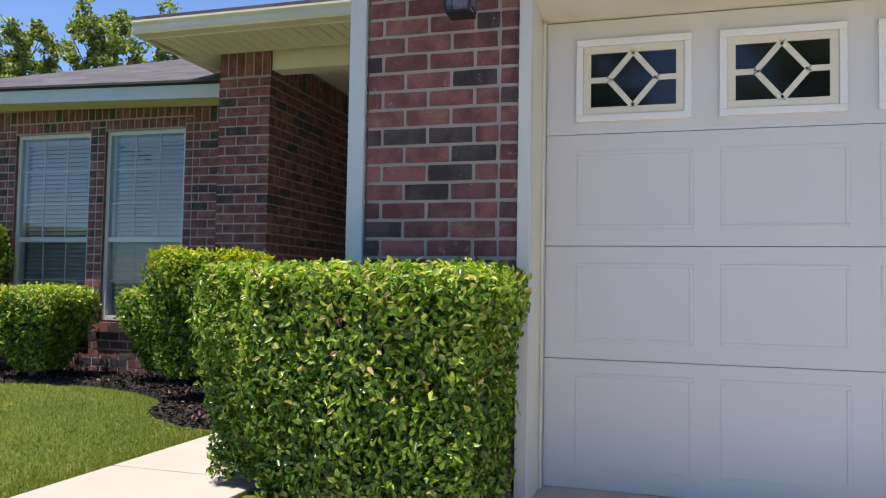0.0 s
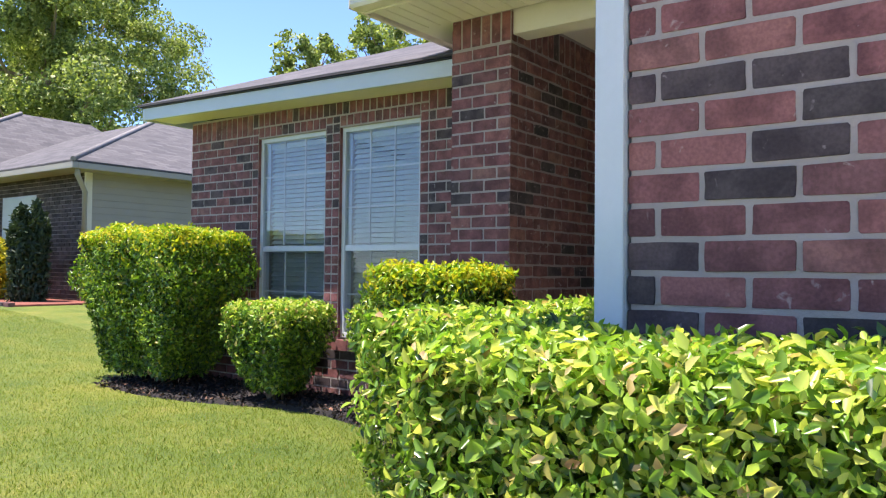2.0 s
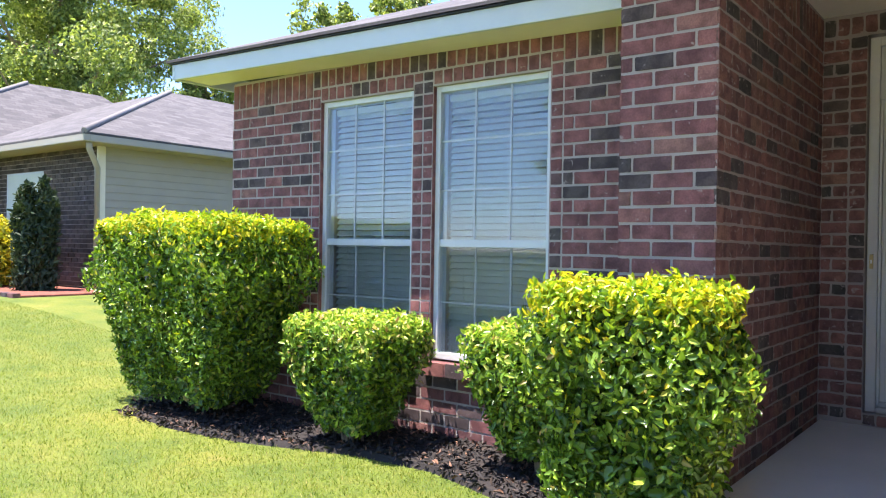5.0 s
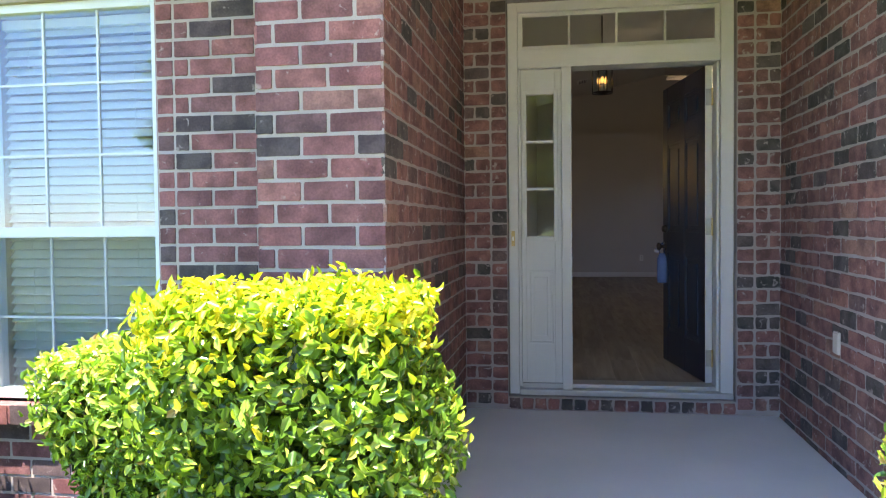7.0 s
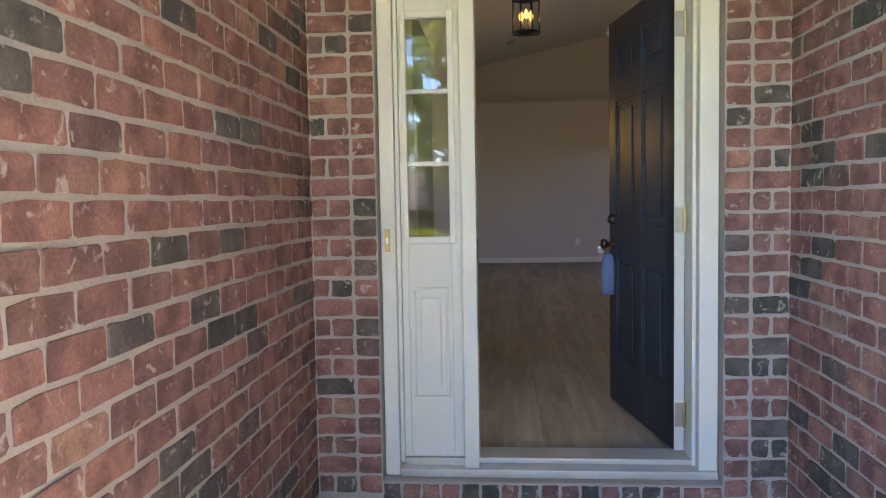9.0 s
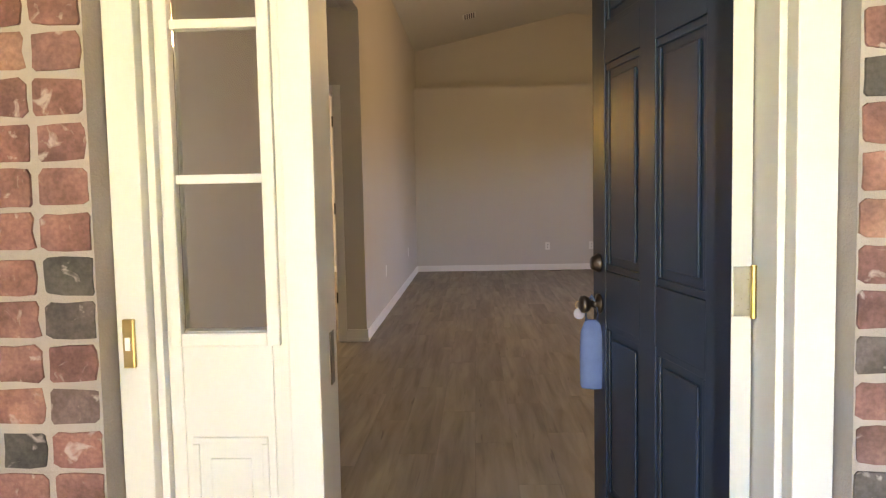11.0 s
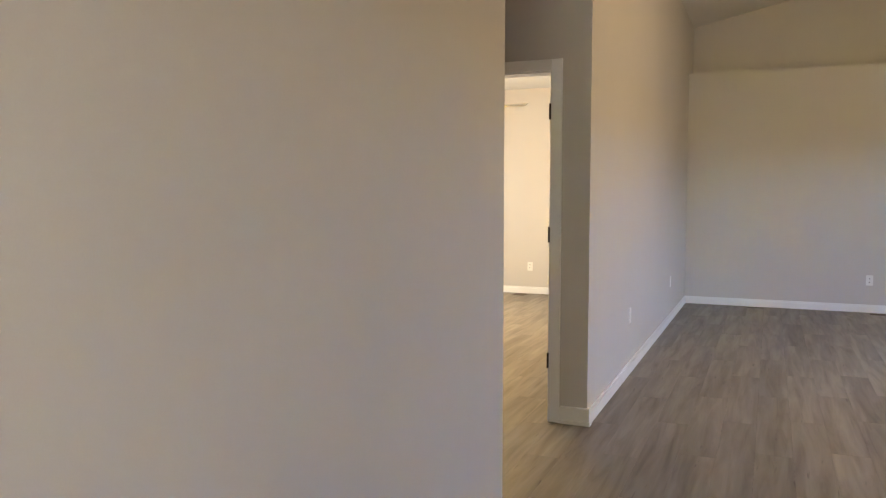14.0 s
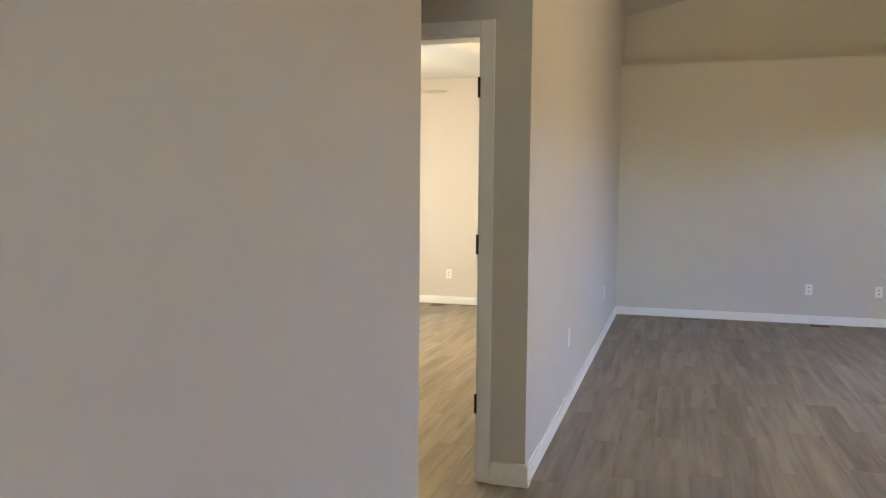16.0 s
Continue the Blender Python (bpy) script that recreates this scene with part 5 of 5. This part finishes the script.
def ceiling_fan(name, label, c, ceil, blade_len, turn, pitch):
    ob = root(name, label, "ceiling fan")
    link("canopy", lathe(bmesh.new(), [(0.02, 0), (0.06, 0.02), (0.07, 0.05)], Matrix.Translation((c[0], c[1], ceil - 0.05)), 20), WHITE, ob)
    link("downrod", cyl(bmesh.new(), (c[0], c[1], c[2] + 0.05), (c[0], c[1], ceil - 0.04), 0.012), WHITE, ob)
    link("motor", lathe(bmesh.new(), [(0.05, -0.07), (0.10, -0.05), (0.115, 0.0), (0.10, 0.05), (0.03, 0.07)], Matrix.Translation(c), 24), WHITE, ob)
    for k in range(5):
        m = Matrix.Translation(c) @ Matrix.Rotation(radians(turn + 72 * k), 4, "Z") @ Matrix.Rotation(radians(pitch), 4, "X")
        link("blade", box(bmesh.new(), 0.13, blade_len, -0.065, 0.065, -0.004, 0.004, 0.003, m), WHITE, ob)
    link("light_globe", lathe(bmesh.new(), [(0.02, -0.17), (0.07, -0.15), (0.09, -0.11), (0.07, -0.075)], Matrix.Translation(c), 20), FANGLOW, ob, "glowing opal glass globe")


ceiling_fan("ceiling_fan", "white ceiling fan with a lit globe in the bedroom", (-4.35, 15.0, 2.29), HZ, 0.75, 2, 17)
# This fan's glowing globe is assumed, to go with the warm fill.
ceiling_fan("ceiling_fan", "white ceiling fan on a long rod in the living room", (0.12, 13.2, 3.06), 4.03, 0.66, 185, 13)

# plank floor pieces
PW, PL = 0.18, 1.22
PLANKS = {}
for i in range(int(4.6 / PW) + 26):
    x0 = -6.2 + i * PW
    off = (i * 0.437) % 1.0 * PL
    for j in range(9):
        y0 = 7.76 - off + j * PL
        a, b = max(y0, 7.76), min(y0 + PL, 17.86)
        if b - a < 0.05 or (x0 + PW < -2.45 and b < 10.9) or x0 > 2.36:
            continue
        key = round(b - a, 2)
        if key not in PLANKS:
            bm = box(bmesh.new(), 0.0004, PW - 0.0004, 0.0004, b - a - 0.0004, -0.004, 0.0, 0.0006)
            me = bpy.data.meshes.new("plank")
            bm.to_mesh(me)
            bm.free()
            me.materials.append(PLANK)
            PLANKS[key] = me
        ob = new("plank", PLANKS[key])
        ob.parent = floor_ob
        ob.location = (x0, a, FZ)

# ---- shrubs ----
def hedge():
    rng = np.random.default_rng(11)
    ob = root("hedge", "clipped waxleaf hedge wrapped round the garage corner", "hedge")
    for (cx, cy), size, n, lf in (((-0.325, 2.46), (0.98, 0.56, 0.985), 42000, 0.033), ((-0.955, 3.37), (0.62, 1.60, 1.01), 42000, 0.032)):
        p, q = hedge_points(n, (size[0], size[1], size[2] - 0.06), rng, 0.09, 0.84, 0.15, 0.045, 1.5)
        p += np.array([cx, cy, -0.09])
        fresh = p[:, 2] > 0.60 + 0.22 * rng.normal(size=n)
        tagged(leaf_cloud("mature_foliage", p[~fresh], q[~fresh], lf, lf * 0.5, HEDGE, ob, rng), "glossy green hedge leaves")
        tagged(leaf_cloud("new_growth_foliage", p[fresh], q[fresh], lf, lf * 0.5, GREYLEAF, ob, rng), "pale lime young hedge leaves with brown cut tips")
        p, q = hedge_points(n // 5, (size[0] * 0.72, size[1] * 0.72, size[2] * 0.86), rng, 0.08, 0.85, 0.1, 0.03)
        p += np.array([cx, cy, -0.09])
        leaf_cloud("inner_foliage", p, q, lf * 1.6, lf, HEDGE, ob, rng)
        for k in range(16):
            x, y = cx + rng.uniform(-0.26, 0.26) * size[0], cy + rng.uniform(-0.22, 0.22) * size[1]
            tube_pts = [(x, y, -0.16), (x + rng.normal() * 0.03, y + rng.normal() * 0.03, 0.3), (x + rng.normal() * 0.03, y + rng.normal() * 0.03, 0.74)]
            link("stem", tube(bmesh.new(), tube_pts, [0.012, 0.008, 0.003]), BARK, ob)


hedge()
GL = -0.13
shrub("shrub", "clipped box-shaped waxleaf shrub with yellow new growth beside the porch", (-2.555, 4.78, GL), (0.74, 0.70, 1.14), 22000, 0.041, 21, base_gap=0.20, taper=0.72, count=14, lump=0.09, depth=0.2)
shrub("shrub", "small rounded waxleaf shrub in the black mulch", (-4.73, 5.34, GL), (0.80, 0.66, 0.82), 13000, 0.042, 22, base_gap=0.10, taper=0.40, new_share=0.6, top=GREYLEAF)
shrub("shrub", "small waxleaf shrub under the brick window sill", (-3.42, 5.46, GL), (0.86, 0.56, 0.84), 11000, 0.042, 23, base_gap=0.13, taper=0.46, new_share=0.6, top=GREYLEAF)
shrub("shrub", "large clipped waxleaf shrub with sunlit yellow top", (-6.31, 5.26, GL), (1.70, 0.90, 1.45), 30000, 0.044, 24, base_gap=0.12, taper=0.54, radius=0.13, lump=0.10)


# ---- neighbouring house ----
def neighbour():
    ob = root("neighbour_house", "one-storey brick and siding house with a grey hip roof", "house")
    gz = 0.28
    xc, yc = -13.75, 8.5
    brickw = link("front_wall", boxes((-18.7, xc, yc, yc + 0.2, gz - 0.5, 2.85)), MORTAR, ob)
    rects = []
    for n in range(33):
        v = gz + n * 0.082
        x = (0.1 if n % 2 else 0.0)
        while x < 4.9:
            a, b = x + 0.005, x + 0.2
            if not (1.58 < (a + b) / 2 < 3.05 and 0.75 < v - gz < 2.10):
                rects.append((a, min(b, 4.94), v, v + 0.071))
            x += 0.205
    verts, faces = [], []
    for a, b, c, d in rects:
        s = len(verts)
        x0 = -18.7
        verts += [(x0 + a, yc - 0.012, c), (x0 + b, yc - 0.012, c), (x0 + b, yc - 0.012, d), (x0 + a, yc - 0.012, d), (x0 + a, yc, c), (x0 + b, yc, c), (x0 + b, yc, d), (x0 + a, yc, d)]
        faces += [(s, s + 1, s + 2, s + 3), (s + 4, s + 5, s + 1, s), (s + 5, s + 6, s + 2, s + 1), (s + 7, s + 4, s, s + 3), (s + 6, s + 7, s + 3, s + 2)]
    wing = []
    for n in range(33):
        v = gz + n * 0.082
        x = (0.1 if n % 2 else 0.0)
        while x < 5.0:
            s = len(verts)
            x0, y = -23.8, 7.0
            verts += [(x0 + x + 0.005, y - 0.012, v), (x0 + x + 0.2, y - 0.012, v), (x0 + x + 0.2, y - 0.012, v + 0.071), (x0 + x + 0.005, y - 0.012, v + 0.071)]
            faces.append((s, s + 1, s + 2, s + 3))
            x += 0.205
        y = 7.0 + (0.1 if n % 2 else 0.0)
        while y < 8.4:
            s = len(verts)
            verts += [(-18.688, y + 0.005, v), (-18.688, y + 0.2, v), (-18.688, y + 0.2, v + 0.071), (-18.688, y + 0.005, v + 0.071)]
            faces.append((s, s + 1, s + 2, s + 3))
            y += 0.205
    me = bpy.data.meshes.new("bricks")
    me.from_pydata(verts, [], faces)
    me.materials.append(BRICK_N)
    bj = new("bricks", me)
    bj.parent = ob
    tagged(bj, "dark brown brickwork", kind="stuff")
    link("wing_wall", boxes((-23.8, -18.7, 7.0, 8.5, gz - 0.5, 2.95)), MORTAR, ob)
    link("side_wall", boxes((xc - 0.2, xc, yc + 0.2, 20, gz - 0.5, 2.85), (-23.8, xc - 0.2, 19.8, 20.0, gz - 0.5, 2.85), (-23.8, -23.6, 8.5, 19.8, gz - 0.5, 2.85)), SIDING, ob)
    for k in range(20):
        z = gz + k * 0.13
        bm = bmesh.new()
        y0, y1 = yc + 0.08, 20
        v = [bm.verts.new(c) for c in ((xc + 0.004, y0, z + 0.128), (xc + 0.004, y1, z + 0.128), (xc + 0.018, y1, z), (xc + 0.018, y0, z), (xc + 0.001, y0, z), (xc + 0.001, y1, z))]
        bm.faces.new((v[0], v[1], v[2], v[3]))
        bm.faces.new((v[3], v[2], v[5], v[4]))
        link("siding_board", bm, SIDING, ob)
    link("corner_board", boxes((xc - 0.02, xc + 0.03, yc - 0.03, yc + 0.10, gz - 0.1, 2.78)), CREAM, ob)
    w = link("window", boxes((-17.12, -15.65, yc - 0.02, yc + 0.03, gz + 0.78, gz + 2.12)), SASH, ob)
    for k in range(26):
        z = gz + 0.82 + k * 0.049
        link("blind_slat", boxes((-17.05, -15.72, yc - 0.035, yc - 0.021, z, z + 0.036)), BLIND, w)
    e = 0.45
    z0 = 2.78
    link("soffit", boxes((-19.2, xc + e, yc - e, 20.4, z0 - 0.05, z0 - 0.02)), SIDING, ob)
    link("gutter", boxes((-19.2, xc + e + 0.1, yc - e - 0.1, yc - e, z0 - 0.06, z0 + 0.07), (xc + e, xc + e + 0.1, yc - e, 20.4, z0 - 0.06, z0 + 0.07), bevel=0.015), SIDING, ob)
    link("downspout", tube(bmesh.new(), [(xc + e - 0.02, yc - e + 0.05, z0 - 0.05), (xc + e - 0.02, yc - e + 0.05, z0 - 0.16), (xc + 0.06, yc - 0.06, z0 - 0.42), (xc + 0.06, yc - 0.06, gz)], [0.05] * 4, 8), SIDING, ob)
    # hip roof: front, side, and the higher wing
    xr, yr, zr = -17.6, 12.3, 4.65
    roof("roof", [(-23.0, yc - e - 0.1, z0 + 0.05), (xc + e + 0.1, yc - e - 0.1, z0 + 0.05), (xr, yr, zr), (-23.0, yr, zr)], "", 0.04, ob)
    roof("roof", [(xc + e + 0.1, yc - e - 0.1, z0 + 0.05), (xc + e + 0.1, 20.5, z0 + 0.05), (xr, 16.5, zr), (xr, yr, zr)], "", 0.04, ob)
    link("ridge_cap", tube(bmesh.new(), [(xc + e + 0.1, yc - e - 0.1, z0 + 0.10), (xr, yr, zr + 0.06)], [0.05, 0.05], 6), RIDGE, ob)
    wx, wy = -18.35, 6.5
    wr = (-22.0, 11.0, 5.15)
    roof("wing_roof", [(-27.5, wy, 3.0), (wx, wy, 3.0), wr, (-25.0, 11.0, 5.15)], "", 0.04, ob)
    roof("wing_roof", [(wx, wy, 3.0), (wx, 14.5, 3.0), (-22.0, 13.0, 5.15), wr], "", 0.04, ob)
    link("wing_gutter", boxes((-27.5, wx, wy - 0.1, wy, 2.9, 3.03), (wx, wx + 0.1, wy - 0.1, 8.6, 2.9, 3.03), bevel=0.015), SIDING, ob)
    link("wing_soffit", boxes((-27.5, wx, wy, 8.5, 2.90, 2.94)), SIDING, ob)
    link("ridge_cap", tube(bmesh.new(), [(wx, wy, 3.05), (wr[0], wr[1], wr[2] + 0.06)], [0.05, 0.05], 6), RIDGE, ob)
    link("utility_conduit", tube(bmesh.new(), [(xc + 0.04, 12.0, gz), (xc + 0.04, 12.0, 2.7)], [0.015, 0.015], 6), DARKP, ob)


BRICK_N = brick_mat("brown_neighbour_brick", True)
for nd in BRICK_N.node_tree.nodes:
    if nd.bl_idname == "ShaderNodeValToRGB" and len(nd.color_ramp.elements) == 7:
        for k, el in enumerate(nd.color_ramp.elements):
            v = 0.03 + 0.018 * ((k * 3) % 5)
            el.color = (v * 1.25, v, v * 0.9, 1)
neighbour()
nb = struct(link("neighbour_bed", boxes((-20.0, -12.9, 6.9, 8.45, 0.2, 0.335), bevel=0.02), REDM), "red mulch bed edged with bricks", "flower bed")
for k in range(34):
    link("edging_brick", boxes((-20.0 + k * 0.21, -19.81 + k * 0.21, 6.78, 6.89, 0.2, 0.37), bevel=0.01), BRICK, nb)
shrub("gold_shrub", "rounded golden thread-leaf shrub in red mulch", (-16.4, 7.55, 0.31), (2.7, 1.5, 1.28), 9000, 0.09, 31, base_gap=0.05, taper=0.8, top=GOLD, body=GOLD, radius=0.7, group="", lump=0.16, depth=0.25)


def juniper():
    rng = np.random.default_rng(40)
    ob = root("juniper", "dark upright columnar juniper beside the neighbour window", "shrub", at=(-14.1, 7.65, 0.3))
    n = 9000
    h = rng.uniform(0, 1, n)
    spire = rng.integers(0, 7, n)
    a = spire * 0.9
    r = (0.30 * (1 - h) ** 0.5 + 0.05) * rng.uniform(0.3, 1.0, n) * 0.6
    t = rng.uniform(0, 6.28, n)
    hs = np.array([1.8, 1.45, 1.6, 1.3, 1.6, 1.35, 1.7])[spire]
    p = np.stack([0.27 * np.cos(a) * (0.4 + 0.6 * h) + r * np.cos(t), 0.27 * np.sin(a) * (0.4 + 0.6 * h) + r * np.sin(t), h * hs], 1)
    q = np.stack([np.cos(t), np.sin(t), np.full(n, 0.5)], 1)
    leaf_cloud("foliage", p, unit(q), 0.11, 0.04, DARKN, ob, rng, 1.5)
    link("trunk", tube(bmesh.new(), [(0, 0, -0.1), (0, 0, 1.2)], [0.05, 0.02]), BARK, ob)


juniper()

def wood_fence():
    ob = root("wooden_fence", "weathered red-brown board fence between the houses", "fence")
    wood = mat("weathered_cedar_board", (0.13, 0.065, 0.045), (0.20, 0.11, 0.08), 0.85, 3, 60, 0.4, stretch=(6, 6, 0.6))
    for z in (0.45, 1.55):
        link("fence_rail", boxes((-13.7, -6.75, 14.03, 14.07, z, z + 0.09), bevel=0.004), wood, ob)
    for k in range(49):
        x = -13.68 + k * 0.1425
        h = 1.92 + 0.012 * ((k * 7) % 5)
        link("fence_board", boxes((x, x + 0.136, 14.0, 14.02, -0.12, h), bevel=0.003), wood, ob)


wood_fence()

# ---- trees and the far side of the street ----
tree("tree", "tall spreading tree behind the neighbour house", (-34.6, 18.0, 0), 15.8, 8.4, 130000, 0.17, 51, 0.5, 0.2)
tree("tree", "smaller leafy tree beside the tall one", (-30.0, 22.5, 0), 9.3, 2.6, 16000, 0.22, 60, 0.3, 0.2)
tree("tree", "leafy tree behind the roof", (-28.0, 27.6, 0), 12.7, 2.8, 13000, 0.22, 52, 0.3, 0.35)
tree("tree", "leafy tree behind the roof", (-25.3, 30.0, 0), 13.9, 2.8, 13000, 0.22, 53, 0.3, 0.35)
tree("tree", "leafy tree behind the roof", (-22.8, 32.0, 0), 13.2, 3.0, 13000, 0.22, 58, 0.3, 0.35)
tree("tree", "leafy tree far beyond the neighbour house", (-44.0, 22.0, 0), 11.0, 6.0, 26000, 0.26, 54, 0.4, 0.15)
tree("tree", "tall tree across the street", (-3.6, -27.0, -1.6), 13.5, 4.6, 14000, 0.36, 55, 0.4, 0.2)
tree("tree", "tall tree across the street", (-17.5, -29.0, -1.8), 13.0, 5.0, 10000, 0.36, 56, 0.4, 0.2)
tree("tree", "tall tree across the street", (6.5, -30.0, -1.8), 14.0, 6.0, 12000, 0.36, 57, 0.4, 0.2)
tree("tree", "leafy tree behind the house across the street", (-11.5, -42.0, -1.85), 9.8, 5.5, 16000, 0.30, 59, 0.4, 0.1)


def far_house():
    ob = root("street_house", "one-storey house with a grey roof across the street", "house", at=(-9.5, -32.0, -1.85))
    link("wall", boxes((-6, 6, -3.5, 3.5, 0, 2.6)), BRICK_N, ob)
    link("door", boxes((-0.5, 0.5, 3.5, 3.56, 0, 2.1), bevel=0.01), WHITE, ob)
    for x in (-3.6, 2.4):
        w = link("window", boxes((x, x + 1.4, 3.5, 3.56, 0.8, 2.1), bevel=0.01), SASH, ob)
        link("pane", boxes((x + 0.07, x + 1.33, 3.56, 3.57, 0.87, 2.03)), DARKG, w)
    roof("roof", [(6.5, 4.1, 2.6), (-6.5, 4.1, 2.6), (-3.5, 0, 4.7), (3.5, 0, 4.7)], "", 0.05, ob)
    roof("roof", [(-6.5, -4.1, 2.6), (6.5, -4.1, 2.6), (3.5, 0, 4.7), (-3.5, 0, 4.7)], "", 0.05, ob)
    roof("roof", [(-6.5, 4.1, 2.6), (-6.5, -4.1, 2.6), (-3.5, 0, 4.7)], "", 0.05, ob)
    roof("roof", [(6.5, -4.1, 2.6), (6.5, 4.1, 2.6), (3.5, 0, 4.7)], "", 0.05, ob)


far_house()

# ---- brick pieces ----
# pier: running bond with a stacked header column beside the casing
pw = 0.145 + 0.530
cw = 0.085
field = running(pw - cw, -0.147, 2.66, phase=0.075, course=0.0797, base=-0.0675)
lay_bricks(pier, (-0.530, G0, 0), (1, 0, 0), field + [(pw - cw + 0.006, pw - 0.004, a, b) for a, b in sorted({(r[2], r[3]) for r in field})], rank=lambda r: abs(r[2] - 1.2))
# porch column front and its side wall
lay_bricks(porch_l, (XC, PC, 0), (1, 0, 0), running(XL - XC, -0.137, 2.49, phase=0.07) + soldiers(0.0, XL - XC, 2.50, 2.70), rank=lambda r: 0)
side = running(DW - PC, -0.137, 2.49, phase=0.10, start=1) + soldiers(0.0, DW - PC, 2.50, 2.70)
holder = struct(new("porch_west_face"), "red and charcoal brickwork facing the porch", "wall")
lay_bricks(holder, (XL, PC, 0), (0, 1, 0), side, rank=lambda r: abs(r[2] - 1.1) + 0.3 * r[0], rough=1.0)
holder2 = struct(new("porch_column_west_face"), "red and charcoal brickwork of the column", "wall")
lay_bricks(holder2, (XC, WW, 0), (0, -1, 0), running(WW - PC, -0.137, 2.66, phase=0.1), rank=lambda r: r[2])
# east side of the porch
east = running(DW - 2.95, -0.137, 2.49, phase=0.0) + soldiers(0.0, DW - 2.95, 2.50, 2.70)
lay_bricks(porch_r, (XR, DW, 0), (0, -1, 0), [r for r in east if not (6.43 < DW - r[1] + 0.05 < 6.45 and 0.56 < r[2] < 0.66)], rank=lambda r: r[0] + 0.3 * abs(r[2] - 1.0), rough=1.0)
# wall round the front door: stacked columns beside the frame
wl_, wr_ = OX0 - XL, XR - OX1
rows = sorted({(r[2], r[3]) for r in running(1.0, 0.0, 2.55)})
dr = []
for k, (a, b) in enumerate(rows):
    dr += [(wl_ - 0.098, wl_ - 0.003, a, b)]
    dr += [(0.0, wl_ - 0.109, a, b)] if k % 2 else [(0.0, 0.062, a, b), (0.073, wl_ - 0.109, a, b)]
    x = OX1 - XL
    dr += [(x + 0.003, x + 0.098, a, b)]
    dr += [(x + 0.109, x + wr_, a, b)] if k % 2 else [(x + 0.109, x + 0.175, a, b), (x + 0.186, x + wr_, a, b)]
dr += soldiers(0.0, XR - XL, 2.585, 2.70)
lay_bricks(door_wall, (XL, DW, 0), (1, 0, 0), dr, rank=lambda r: r[2], rough=1.0)
sill_holder = struct(new("door_sill_course"), "row of brick headers under the door sill", "sill")
lay_bricks(sill_holder, (OX0, DW - 0.012, 0), (1, 0, 0), soldiers(0.0, OX1 - OX0, 0.006, 0.074, 0.080), rough=1.0)
struct(link("door_sill_mortar", boxes((OX0, OX1, DW - 0.004, DW + 0.06, 0.0, 0.080)), MORTAR), "mortar bed under the door sill", "sill")
# west front wall
wo = -6.65
HC = 0.0835
z0_, z1_ = WX[0][0] - HC - wo, WX[1][1] + HC - wo
holes = [(z0_, z1_, WZ0 - 0.035, 2.30)]
wwid = XC - wo
wb = running(wwid, -0.137, 2.241, holes=holes, phase=0.112)
wb += soldiers(0.0, z0_, 2.2475, 2.440, 0.080) + soldiers(z1_, wwid, 2.2475, 2.440, 0.080) + soldiers(z0_, z1_, 2.318, 2.440, 0.080)
# stacked headers beside the windows, and a row of half soldiers above them
for a, b in WX:
    wb += soldiers(a - wo, b - wo, WZ1 + 0.012, 2.305, 0.080)
    for lo in (a - HC - wo, b - wo):
        wb += [(lo + 0.004, lo + HC - 0.004, c, d) for c, d in sorted({(r[2], r[3]) for r in running(1.0, WZ0 - 0.035, 2.241)})] + [(lo + 0.004, lo + HC - 0.004, 2.2475, 2.305)]
lay_bricks(win_wall, (wo, WW, 0), (1, 0, 0), wb, rank=lambda r: -r[0])
for k, (a, b) in enumerate(WX):
    sl = struct(new("window_sill_%d" % (k + 1)), "sloping red brick window sill", "sill")
    lay_bricks(sl, (a - 0.03, WW - 0.045, 0), (1, 0, 0), soldiers(0.0, b - a + 0.06, WZ0 - 0.105, WZ0 - 0.012, 0.205))
    struct(link("window_sill_top_%d" % (k + 1), boxes((a - 0.03, b + 0.03, WW - 0.043, WW + 0.05, WZ0 - 0.10, WZ0 - 0.0145), bevel=0.004), BRICK_J), "red brick sill top", "sill")
    # brick returns of the reveal
    for xx, sgn in ((a, 1), (b, -1)):
        struct(link("reveal_%d" % (2 * k + (sgn < 0) + 1), boxes((xx - 0.003 if sgn < 0 else xx - 0.06, xx + 0.06 if sgn < 0 else xx + 0.003, WW + 0.004, WW + 0.04, WZ0, WZ1)), BRICK_J), "brick window reveal", "wall")
